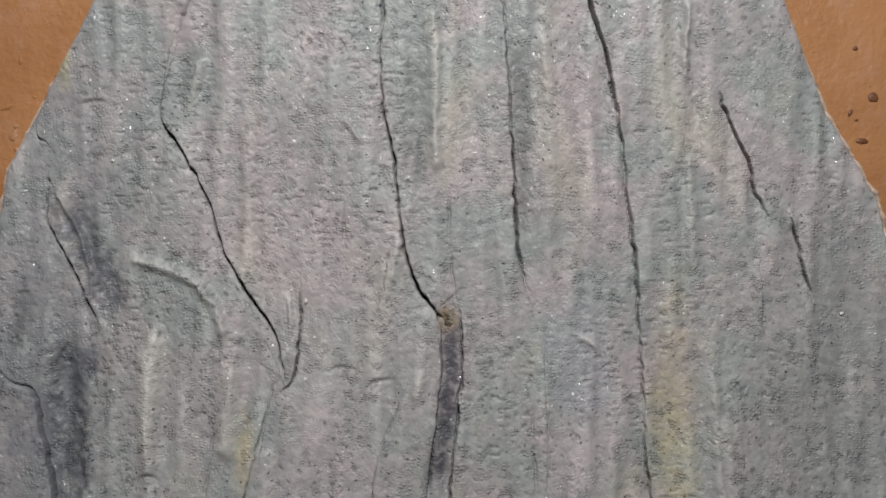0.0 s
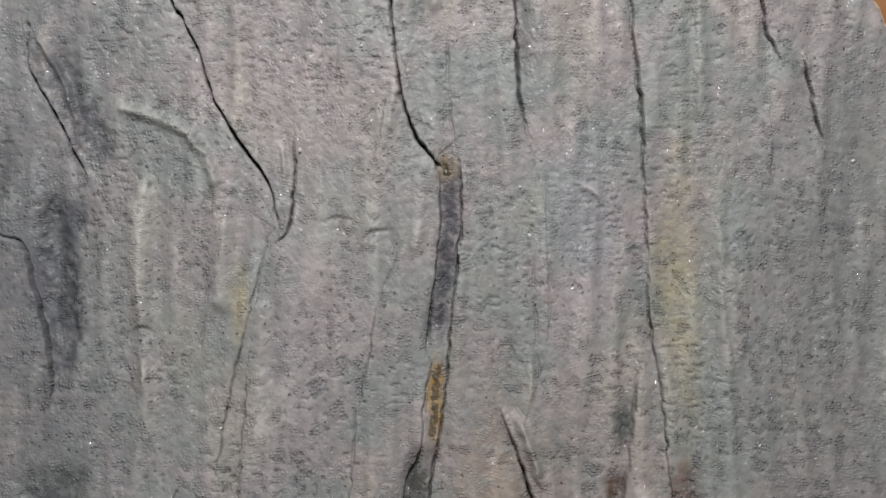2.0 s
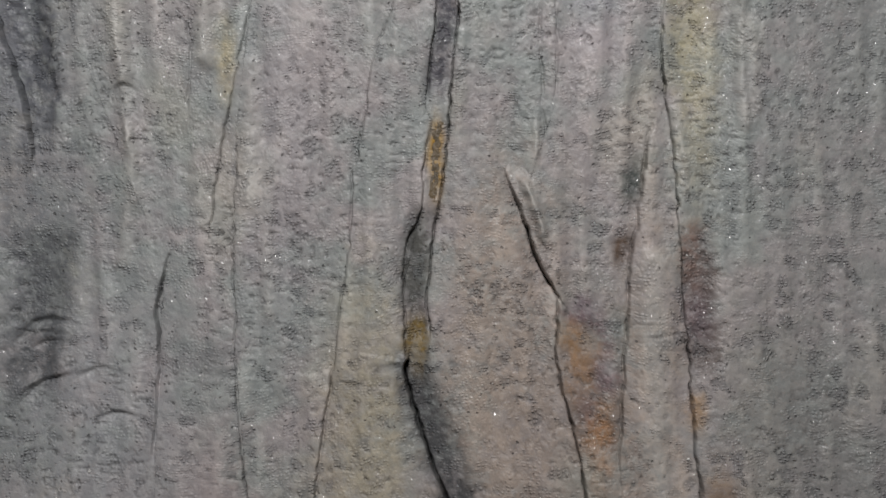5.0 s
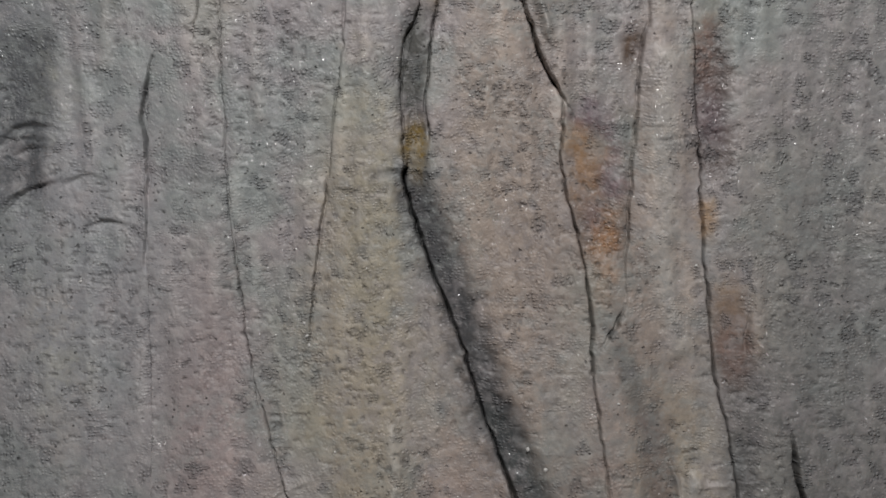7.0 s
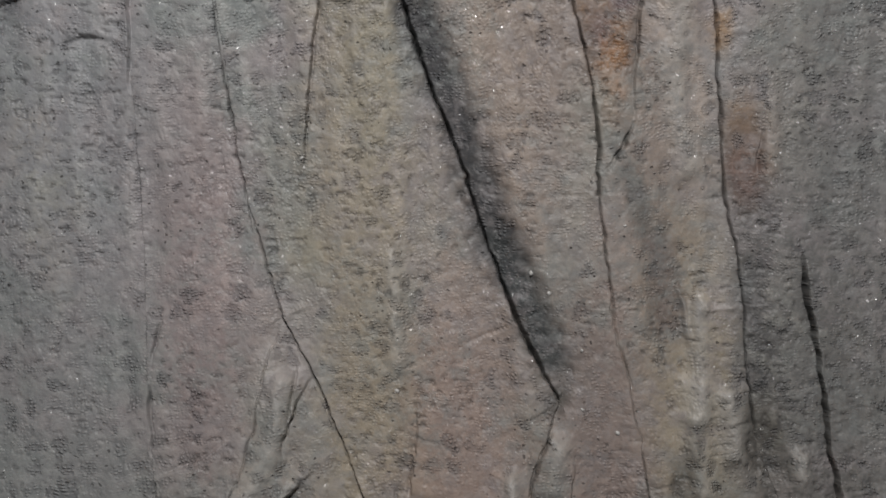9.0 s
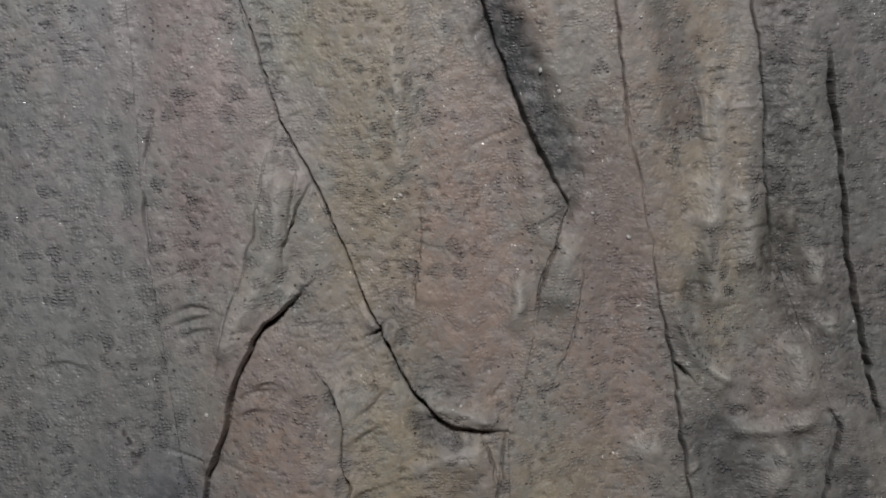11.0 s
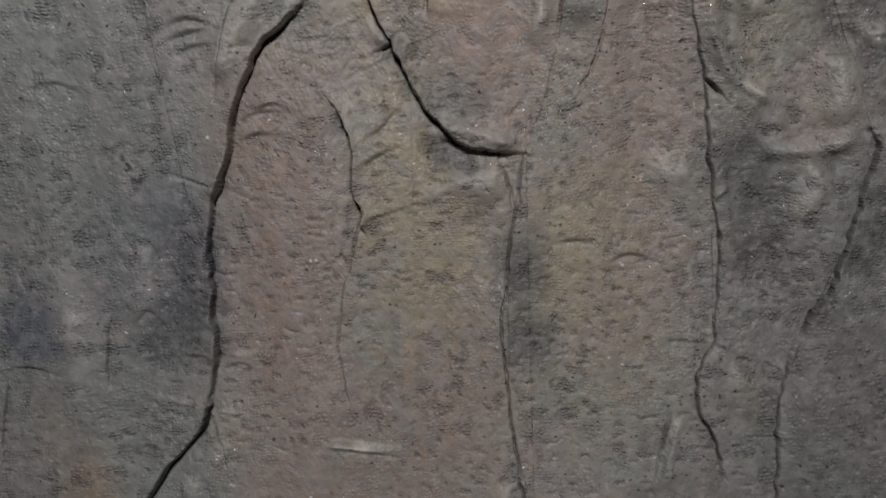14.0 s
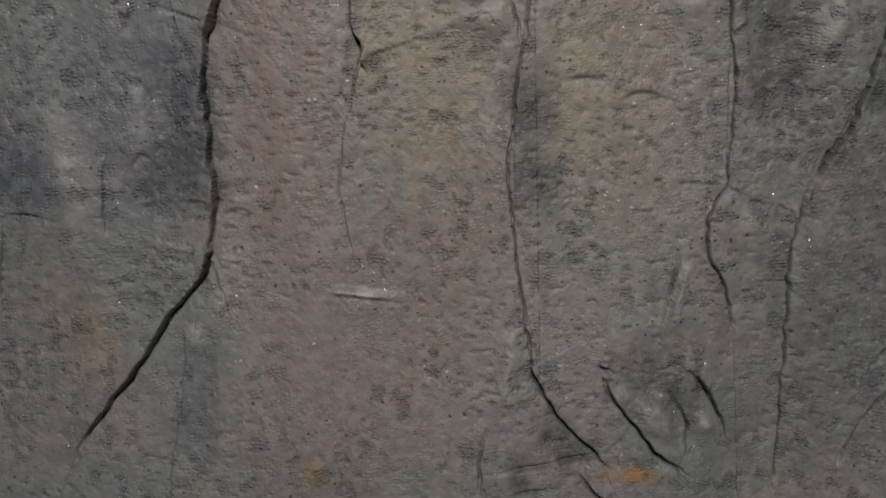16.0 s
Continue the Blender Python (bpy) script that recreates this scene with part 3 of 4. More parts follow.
crease(2.8, 0.8, 1, 0.9, [(29.1, 343.3), (26.9, 347.1), (23.4, 357), (22.4, 367.1)], False, True)
crease(2.2, 0.6, 1, 0.6, [(11.4, 401), (10.3, 411.4), (7.4, 425.1), (6.1, 439)], True, False)
crease(2.7, 0.55, -1, 0.8, [(6.1, 439), (4, 447.2), (4.5, 460.9), (5.9, 474.7), (8, 492.1), (10, 511.2)], False, False)
crease(3.9, 0.8, 1, 0.9, [(10, 511.2), (14, 519.7), (19.8, 528.6), (29.8, 539.3)], False, False)
crease(2.5, 0.8, 1, 0.6, [(29.8, 539.3), (-1.2, 543.9)], False, True)
crease(3.9, 0.8, 1, 0.8, [(111.9, 396.2), (114.4, 401.4), (111.8, 412.5), (108.3, 424.4), (103.7, 438.1), (97.4, 449.9)], True, False)
crease(4.4, 1, 1, 0.8, [(97.4, 449.9), (94.1, 456.6)], False, True)
crease(3.5, 0.8, -1, 0.6, [(91, 460.6), (87.5, 477.1), (86.4, 499.1), (84.9, 521.5), (82.3, 550.9)])
crease(3.7, 0.8, 1, 1.4, [(31.9, 515.8), (36, 523.8), (41.9, 530.9), (46.9, 537.9), (55.3, 544.2)])
crease(2.5, 0.7, 1, 0.8, [(29.4, 511.1), (34, 512.9)])
crease(3.7, 0.9, 1, 1.3, [(57.2, 513.9), (62.3, 519.2), (66.4, 526.2), (68.1, 534.1)])
crease(3, 0.8, -1, 1.0, [(52.1, 521.5), (55.5, 527.7), (56.2, 536.4), (53.6, 543.3), (57.7, 549.5)])
crease(3.5, 0.9, 1, 1.0, [(23.7, 545.3), (29.5, 551.5), (38, 556.9)])
crease(3.5, 0.9, -1, 0.8, [(116.6, 520.5), (107.5, 530.6), (102.5, 542.6)])
crease(3, 0.8, -1, 0.8, [(116.3, 506.8), (110.7, 513.5)])
crease(2.2, 0.6, -1, 0.6, [(-114.3, 445.7), (-116.2, 459.1), (-115.4, 465.9)])
crease(1.2, 0.7, 1, 0.5, [(-147.8, 460.6), (-140.8, 460), (-133.3, 461.6)])
crease(0.8, 0.6, -1, 0.4, [(-40.4, 489.1), (-33.7, 490.1), (-27.7, 490.5)])
crease(3, 0.8, 1, 0.8, [(64.1, 379.4), (67.1, 381.7), (70.5, 385.2)])
ridge(1.3, 2.6, [(77.2, 400.3), (87.3, 401.1), (99.2, 401.5)])
crease(2.3, 0.7, 0, 0.4, [(-93.7, 300.8), (-96.4, 314.2), (-97, 329.7), (-96.1, 348.8), (-96.1, 366.4), (-94.6, 373.5)])
crease(2.3, 0.7, 1, 0.8, [(-50.4, 319.2), (-53, 333.5), (-55.3, 344.1)])
crease(1.5, 0.6, -1, 0.6, [(120.1, 21.7), (120.8, 45.2)])
crease(1.5, 0.6, 1, 0.8, [(-154.4, -32.8), (-153.7, -27.5), (-151.1, -25)])
crease(1.1, 0.6, 0, 0.4, [(-36.9, -4), (-37.7, 6.7), (-36.9, 15.3)])
crease(1.2, 0.6, 1, 0.5, [(-20.1, 15.3), (-22.3, 28.1), (-25.4, 38.8)])
crease(1.1, 0.5, -1, 0.4, [(-146.7, 456.8), (-149.1, 470.7), (-151.1, 491.8)])
crease(1.1, 0.6, 1, 0.5, [(-95.3, 499.4), (-97.7, 517), (-101, 534.7), (-102.6, 548.9)])
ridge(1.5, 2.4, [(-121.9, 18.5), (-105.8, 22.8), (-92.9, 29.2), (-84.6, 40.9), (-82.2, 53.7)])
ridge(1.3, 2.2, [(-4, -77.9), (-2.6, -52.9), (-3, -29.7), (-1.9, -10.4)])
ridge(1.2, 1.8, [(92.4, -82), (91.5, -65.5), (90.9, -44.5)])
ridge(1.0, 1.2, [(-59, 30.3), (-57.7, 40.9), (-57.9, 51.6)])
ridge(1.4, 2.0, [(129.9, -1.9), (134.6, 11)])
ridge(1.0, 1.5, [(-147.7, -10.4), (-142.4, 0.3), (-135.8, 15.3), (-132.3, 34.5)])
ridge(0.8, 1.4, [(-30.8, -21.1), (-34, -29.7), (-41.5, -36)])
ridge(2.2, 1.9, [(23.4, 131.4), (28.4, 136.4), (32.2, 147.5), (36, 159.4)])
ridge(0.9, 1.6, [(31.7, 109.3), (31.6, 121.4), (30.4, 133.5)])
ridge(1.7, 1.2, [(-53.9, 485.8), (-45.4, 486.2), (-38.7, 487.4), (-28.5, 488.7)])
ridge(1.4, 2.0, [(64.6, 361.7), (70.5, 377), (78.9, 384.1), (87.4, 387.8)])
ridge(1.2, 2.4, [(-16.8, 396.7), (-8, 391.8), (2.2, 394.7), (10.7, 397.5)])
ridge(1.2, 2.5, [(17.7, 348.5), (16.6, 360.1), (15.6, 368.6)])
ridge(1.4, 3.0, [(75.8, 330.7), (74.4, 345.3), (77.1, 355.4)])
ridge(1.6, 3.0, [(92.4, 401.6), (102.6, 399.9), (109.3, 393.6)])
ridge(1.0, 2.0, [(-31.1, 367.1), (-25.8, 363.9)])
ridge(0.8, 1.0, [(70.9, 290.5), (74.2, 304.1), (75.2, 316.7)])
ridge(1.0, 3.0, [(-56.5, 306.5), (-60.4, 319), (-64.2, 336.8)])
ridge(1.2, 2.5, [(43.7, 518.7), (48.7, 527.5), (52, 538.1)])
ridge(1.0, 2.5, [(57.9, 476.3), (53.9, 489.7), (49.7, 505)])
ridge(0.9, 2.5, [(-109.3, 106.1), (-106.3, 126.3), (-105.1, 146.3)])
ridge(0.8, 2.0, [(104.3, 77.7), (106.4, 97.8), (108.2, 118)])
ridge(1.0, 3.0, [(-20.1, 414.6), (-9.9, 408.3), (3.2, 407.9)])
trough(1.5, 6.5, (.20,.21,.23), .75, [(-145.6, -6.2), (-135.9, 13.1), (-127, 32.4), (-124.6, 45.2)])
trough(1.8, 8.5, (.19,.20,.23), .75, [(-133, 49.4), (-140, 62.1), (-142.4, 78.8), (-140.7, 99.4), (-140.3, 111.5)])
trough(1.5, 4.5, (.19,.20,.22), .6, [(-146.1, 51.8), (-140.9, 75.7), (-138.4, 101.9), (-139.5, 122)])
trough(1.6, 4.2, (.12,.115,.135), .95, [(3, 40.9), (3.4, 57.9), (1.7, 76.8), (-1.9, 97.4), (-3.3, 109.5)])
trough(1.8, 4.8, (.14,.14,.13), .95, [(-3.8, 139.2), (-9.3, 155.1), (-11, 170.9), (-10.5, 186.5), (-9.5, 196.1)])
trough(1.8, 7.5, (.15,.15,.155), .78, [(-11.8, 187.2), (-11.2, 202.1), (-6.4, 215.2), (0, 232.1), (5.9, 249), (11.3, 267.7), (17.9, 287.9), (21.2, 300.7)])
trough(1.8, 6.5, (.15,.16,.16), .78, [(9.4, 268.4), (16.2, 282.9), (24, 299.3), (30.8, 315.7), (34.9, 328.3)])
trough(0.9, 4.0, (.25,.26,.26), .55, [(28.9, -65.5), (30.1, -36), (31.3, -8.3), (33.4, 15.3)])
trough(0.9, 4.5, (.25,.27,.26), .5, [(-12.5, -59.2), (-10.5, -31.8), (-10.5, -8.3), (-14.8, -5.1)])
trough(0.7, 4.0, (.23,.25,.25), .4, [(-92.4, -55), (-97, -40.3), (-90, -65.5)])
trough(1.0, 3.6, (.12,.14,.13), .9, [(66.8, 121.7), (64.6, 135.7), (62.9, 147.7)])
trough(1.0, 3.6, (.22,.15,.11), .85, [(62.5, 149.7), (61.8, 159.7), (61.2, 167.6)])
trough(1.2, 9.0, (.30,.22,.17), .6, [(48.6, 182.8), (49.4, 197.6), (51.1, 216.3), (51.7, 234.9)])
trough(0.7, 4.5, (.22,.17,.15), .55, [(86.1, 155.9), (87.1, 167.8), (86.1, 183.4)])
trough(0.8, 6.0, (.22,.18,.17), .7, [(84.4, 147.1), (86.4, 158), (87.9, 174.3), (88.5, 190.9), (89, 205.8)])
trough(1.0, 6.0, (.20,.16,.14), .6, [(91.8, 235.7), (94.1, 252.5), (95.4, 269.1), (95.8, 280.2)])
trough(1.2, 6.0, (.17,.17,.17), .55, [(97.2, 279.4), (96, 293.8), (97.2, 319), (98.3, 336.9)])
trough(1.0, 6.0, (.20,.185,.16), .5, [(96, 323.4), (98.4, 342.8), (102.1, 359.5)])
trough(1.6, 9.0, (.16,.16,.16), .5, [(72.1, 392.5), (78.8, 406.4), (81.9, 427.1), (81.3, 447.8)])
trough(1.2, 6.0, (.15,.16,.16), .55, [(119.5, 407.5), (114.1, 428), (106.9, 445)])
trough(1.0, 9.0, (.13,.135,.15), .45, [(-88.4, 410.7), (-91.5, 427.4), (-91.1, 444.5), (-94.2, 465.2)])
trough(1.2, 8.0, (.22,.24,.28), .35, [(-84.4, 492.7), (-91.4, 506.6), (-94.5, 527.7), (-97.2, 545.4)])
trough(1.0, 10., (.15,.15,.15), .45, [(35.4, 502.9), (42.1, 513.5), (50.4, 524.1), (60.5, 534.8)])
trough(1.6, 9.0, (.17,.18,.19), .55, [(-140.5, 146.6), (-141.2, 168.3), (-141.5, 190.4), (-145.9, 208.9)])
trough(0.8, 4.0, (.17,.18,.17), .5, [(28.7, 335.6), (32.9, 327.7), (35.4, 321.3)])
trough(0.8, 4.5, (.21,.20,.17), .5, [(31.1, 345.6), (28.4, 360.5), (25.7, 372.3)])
stain((0.26, 0.17, 0.075), .7, 4, 5, (1.6, 41.5))
stain((0.398, 0.232, 0.040), .9, 3, 13, (-2.7, 126.1))
stain((0.185, 0.127, 0.038), .75, 4, 9, (-10.1, 191.3))
stain((0.317, 0.182, 0.086), .75, 7, 7, (47.6, 189.2))
stain((0.301, 0.135, 0.039), .8, 5, 11, (51.6, 220.9))
stain((0.144, 0.105, 0.131), .75, 6, 7, (46.8, 180))
stain((0.154, 0.115, 0.141), .6, 5, 6, (55, 202.4))
stain((0.395, 0.280, 0.165), .4, 9, 13, (-123.3, 500.5))
stain((0.10, 0.10, 0.10), .8, 8, 14, (10.9, 433.6))
stain((0.10, 0.10, 0.10), .8, 8, 9, (11.8, 455.6))
stain((0.417, 0.225, 0.097), .8, 9, 3, (39.9, 545.1))
stain((0.323, 0.221, 0.106), .7, 4, 4, (-56.1, 541.9))
stain((0.095, 0.108, 0.147), .6, 12, 9, (-139.2, 448.2))
stain((0.420, 0.356, 0.215), .6, 4, 14, (-74.4, 91.2))
stain((0.422, 0.371, 0.166), .6, 3, 9, (-143.5, -55))
crease(1.2, 0.7, 1, 0.7, [(-73.3, 340.2), (-80.9, 345.3), (-88, 348.4), (-95, 350.7)])
crease(2.3, 0.7, -1, 0.8, [(-46, 321.8), (-48.8, 327), (-53.8, 337.9), (-55.2, 345.9)])
crease(2.5, 0.6, -1, 0.6, [(4.4, 400.3), (6.7, 406.9), (8.5, 416)])
crease(2.3, 0.8, 1, 0.5, [(3, 550.6), (9, 549.7), (15.2, 548.8)])
crease(2.5, 0.7, 1, 0.5, [(-4.9, 531), (-6.2, 540.3), (-7, 550.1)])
crease(1.5, 0.8, -1, 0.7, [(48.2, 505.2), (51.4, 494.8), (55, 484.3)])
crease(2.3, 0.7, 1, 0.6, [(54, 479.4), (50.4, 493.1), (47.7, 503.4)])
crease(2.5, 0.7, 0, 0.3, [(99.9, 246.1), (98.1, 254.4), (97.5, 261.8)])
crease(0.6, 1.3, 1, 0.9, [(-147.9, 210.8), (-140.1, 201.6), (-126.8, 198.1)])
crease(0.5, 1.4, 1, 0.9, [(-129.8, 180.4), (-139.2, 182.1), (-146.9, 187.5)])
crease(1.1, 0.5, 0, 0.2, [(-86.7, 74.2), (-86.6, 92.2), (-88.1, 110.3)])
crease(3.2, 0.8, 1, 1.2, [(58.6, 242.5), (55.5, 249.5), (50.4, 256.3)])
crease(1.2, 0.6, 1, 0.5, [(-11.8, 327.3), (-13.1, 343.3), (-15.1, 355.6)], True, False)
crease(1.2, 0.6, 1, 0.5, [(-15.1, 355.6), (-15.5, 359.1)], False, True)
crease(2.3, 0.7, -1, 0.7, [(-24.2, 364.8), (-27.7, 368.1), (-30.3, 369.2)])
# grey crescent below the lip: its cast shade tinted into the trough
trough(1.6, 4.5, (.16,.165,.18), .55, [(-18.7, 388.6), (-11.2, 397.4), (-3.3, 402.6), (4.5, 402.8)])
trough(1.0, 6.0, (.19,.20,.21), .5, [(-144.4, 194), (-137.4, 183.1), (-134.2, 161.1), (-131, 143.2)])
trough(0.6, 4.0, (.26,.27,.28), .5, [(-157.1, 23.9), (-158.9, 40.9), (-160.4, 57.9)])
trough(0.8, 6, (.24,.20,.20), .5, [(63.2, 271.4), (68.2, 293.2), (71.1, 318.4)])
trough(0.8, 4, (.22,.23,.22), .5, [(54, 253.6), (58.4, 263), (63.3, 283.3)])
stain((0.315, 0.238, 0.187), .5, 8, 14, (95.5, 252.6))
stain((0.120, 0.120, 0.120), .5, 7, 14, (97.2, 275.8))
stain((0.155, 0.116, 0.129), .6, 5, 9, (86.6, 181.7))
stain((0.392, 0.238, 0.110), .6, 4, 7, (85.6, 214.1))
stain((0.213, 0.136, 0.111), .6, 5, 12, (86, 159.9))
stain((0.127, 0.140, 0.153), .6, 10, 10, (-8.6, 383.2))
stain((0.139, 0.145, 0.151), .5, 9, 9, (-22.5, 366.5))
stain((0.129, 0.135, 0.141), .55, 9, 12, (67.1, 371.9))
stain((0.116, 0.129, 0.155), .6, 9, 12, (-139.9, 446.5))
stain((0.352, 0.314, 0.224), .35, 6, 8, (-45.9, 279.7))
stain((0.139, 0.145, 0.151), .5, 9, 6, (-81.9, 193.3))
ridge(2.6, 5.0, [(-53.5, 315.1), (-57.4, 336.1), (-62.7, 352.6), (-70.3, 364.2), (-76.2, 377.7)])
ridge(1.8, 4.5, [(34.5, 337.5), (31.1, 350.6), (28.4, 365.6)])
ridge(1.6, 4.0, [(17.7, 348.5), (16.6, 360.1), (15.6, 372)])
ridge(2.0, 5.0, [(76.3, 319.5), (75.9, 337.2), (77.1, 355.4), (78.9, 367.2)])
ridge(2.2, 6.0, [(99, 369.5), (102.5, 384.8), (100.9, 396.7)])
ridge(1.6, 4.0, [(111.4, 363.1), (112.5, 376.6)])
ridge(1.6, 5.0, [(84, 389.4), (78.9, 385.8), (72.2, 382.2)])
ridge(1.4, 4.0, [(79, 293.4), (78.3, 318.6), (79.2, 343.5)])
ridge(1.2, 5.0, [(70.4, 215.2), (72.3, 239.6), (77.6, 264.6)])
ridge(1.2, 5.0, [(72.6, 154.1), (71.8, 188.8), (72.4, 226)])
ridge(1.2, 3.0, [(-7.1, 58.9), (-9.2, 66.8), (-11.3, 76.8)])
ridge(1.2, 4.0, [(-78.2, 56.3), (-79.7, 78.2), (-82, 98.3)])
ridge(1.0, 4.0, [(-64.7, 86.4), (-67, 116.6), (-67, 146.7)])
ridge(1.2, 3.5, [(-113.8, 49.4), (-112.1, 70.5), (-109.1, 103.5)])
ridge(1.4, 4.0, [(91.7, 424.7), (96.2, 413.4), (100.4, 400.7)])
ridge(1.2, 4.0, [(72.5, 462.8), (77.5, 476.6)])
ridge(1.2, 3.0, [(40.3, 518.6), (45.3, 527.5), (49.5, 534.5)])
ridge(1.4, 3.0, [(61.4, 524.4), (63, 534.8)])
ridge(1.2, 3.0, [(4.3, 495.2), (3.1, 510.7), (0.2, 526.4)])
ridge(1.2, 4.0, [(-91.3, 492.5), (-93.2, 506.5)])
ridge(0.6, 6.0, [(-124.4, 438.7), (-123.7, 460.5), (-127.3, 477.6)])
trough(1.2, 6.0, (.15,.155,.16), .5, [(11.4, 523.2), (19.6, 535.6), (29.7, 544.6)])
trough(1.0, 7.0, (.16,.165,.17), .5, [(-1.3, 547.4), (12.6, 544.2)])
crease(0.7, 1.3, 1, 0.7, [(-146.8, 185.1), (-142.5, 180.7), (-136.8, 179.7), (-128.9, 180.6)])
crease(0.7, 1.3, 1, 0.7, [(-145.9, 185.1), (-139.3, 183.8), (-132.8, 184.3)])
crease(0.7, 1.3, 1, 0.7, [(-144.2, 189.6), (-137.6, 187.1), (-132.3, 187.2)])
crease(0.7, 1.3, 1, 0.8, [(-147.8, 207.4), (-143.9, 203.7), (-139.1, 201.6)])
crease(0.7, 1.3, 1, 0.5, [(-126.9, 200), (-119.3, 196.4), (-111.9, 198)])
crease(0.7, 1.3, 1, 0.6, [(-119.9, 213.5), (-112.3, 211.8), (-105.3, 213.4)])
trough(1.0, 7.0, (.16,.165,.175), .5, [(-145.3, 192.2), (-140.8, 196), (-138.3, 203.5)])
crease(0.7, 1.3, 1, 0.6, [(-90.2, 360.2), (-83.6, 358.3), (-75.7, 360.3)])
crease(0.7, 1.3, 1, 0.6, [(-90.5, 364.2), (-83, 362.1), (-76.1, 360.9)])
crease(0.7, 1.3, 1, 0.6, [(-88, 367.7), (-82.4, 365.9), (-76, 365.5)])
crease(0.7, 1.3, 1, 0.5, [(-70.7, 387.4), (-64.6, 385.3), (-56.8, 385.2)])
crease(0.7, 1.3, 1, 0.5, [(-71.9, 393.4), (-66.6, 391.8), (-61.4, 391.6)])
crease(0.7, 1.3, 1, 0.5, [(-133.3, 376), (-124.5, 374.9), (-117.7, 377.3)])
crease(0.7, 1.3, 1, 0.5, [(-33.9, 393.6), (-29.5, 390.8), (-25, 386.1)])
crease(0.7, 1.3, 1, 0.8, [(-36.8, 402.2), (-30.6, 398.9), (-25.4, 396.5)])
crease(0.7, 1.3, 1, 0.5, [(-67.9, 385.3), (-61.2, 383.2), (-56.4, 384.2)])
crease(0.7, 1.3, 1, 0.5, [(19.4, 426.6), (26.1, 426), (32.7, 426.5)])
crease(0.7, 1.3, 1, 0.5, [(-80.2, 462.1), (-75.8, 460.8), (-71.6, 462.3)])
crease(0.7, 1.3, 1, 0.5, [(35.4, 432.9), (43.4, 430.8), (51.4, 432.6)])
crease(0.7, 1.3, 1, 0.5, [(-106.9, 447.6), (-103.1, 443.6), (-100, 446.2)])
crease(0.7, 1.3, 1, 0.4, [(-44.2, 61.6), (-38.2, 59.6), (-32.2, 61.1)])
crease(0.7, 1.3, 1, 0.4, [(-115.3, 102.1), (-109.2, 99.7), (-103.2, 102.2)])
crease(0.7, 1.3, 1, 0.4, [(-29.9, 68.4), (-25.8, 65.3), (-17.4, 64.3)])
crease(0.7, 1.3, 1, 0.4, [(-138.6, -39.2), (-132.2, -40.7), (-125.8, -40.3)])
stain((0.282, 0.167, 0.090), .7, 5, 10, (45.7, 203.1))
stain((0.144, 0.105, 0.131), .7, 5, 7, (54.2, 188.4))
stain((0.303, 0.188, 0.099), .6, 5, 6, (43.9, 188.2))
stain((0.379, 0.289, 0.212), .6, 4, 4, (50.4, 191.1))
stain((0.175, 0.136, 0.149), .5, 4, 6, (48.3, 212.5))
stain((0.179, 0.192, 0.179), .6, 4, 8, (59.7, 184.8))
stain((0.266, 0.183, 0.126), .55, 5, 12, (51.3, 233.1))
stain((0.180, 0.116, 0.103), .6, 6, 10, (93.9, 258))
stain((0.318, 0.228, 0.164), .5, 5, 10, (92.6, 239.4))
stain((0.208, 0.137, 0.035), .75, 4, 8, (-10, 188))
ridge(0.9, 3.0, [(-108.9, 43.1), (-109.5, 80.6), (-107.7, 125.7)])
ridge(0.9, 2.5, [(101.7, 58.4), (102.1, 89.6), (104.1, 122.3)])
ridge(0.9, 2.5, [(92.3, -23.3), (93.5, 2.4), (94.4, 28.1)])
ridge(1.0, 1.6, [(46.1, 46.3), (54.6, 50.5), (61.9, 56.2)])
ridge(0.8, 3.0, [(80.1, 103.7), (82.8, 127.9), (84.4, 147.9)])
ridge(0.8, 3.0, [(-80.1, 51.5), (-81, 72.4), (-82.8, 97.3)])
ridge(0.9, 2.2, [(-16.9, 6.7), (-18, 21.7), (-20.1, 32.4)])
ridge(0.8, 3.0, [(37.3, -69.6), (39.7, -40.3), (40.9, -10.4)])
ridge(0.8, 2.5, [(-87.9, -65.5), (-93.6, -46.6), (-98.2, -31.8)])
for hole_x, hole_s in ((-105, 400), (-104, 403.5), (-106.5, 397), (-103.5, 406.5), (-102.3, 404)):
    stain((0.02, 0.02, 0.02), 1.0, 0.9, 1.3, (hole_x, hole_s))
stain((0.60, 0.57, 0.52), .8, 11, 1.8, (-39, 487.3))
ridge(0.8, 3.0, [(-107.8, 111.3), (-108.3, 139.1), (-112.1, 167.4)])
ridge(0.8, 3.0, [(-59.2, 117.6), (-61.3, 153), (-61, 185.3)])
ridge(1.0, 3.5, [(-19.6, 276.7), (-18.5, 302), (-17.2, 323.6)])
ridge(2.0, 4.5, [(85.4, 323), (87.5, 339.2), (87.1, 355.7)])
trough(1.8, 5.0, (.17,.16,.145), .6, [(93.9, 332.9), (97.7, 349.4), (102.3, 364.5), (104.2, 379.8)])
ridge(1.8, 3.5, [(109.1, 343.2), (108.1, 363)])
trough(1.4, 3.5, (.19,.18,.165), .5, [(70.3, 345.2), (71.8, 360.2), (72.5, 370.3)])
# soft upright fold shading, painted as a dark band
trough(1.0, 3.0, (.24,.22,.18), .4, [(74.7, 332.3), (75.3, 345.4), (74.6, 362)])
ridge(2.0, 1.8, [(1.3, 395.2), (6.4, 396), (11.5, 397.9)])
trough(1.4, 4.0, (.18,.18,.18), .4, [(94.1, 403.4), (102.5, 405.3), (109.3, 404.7)])
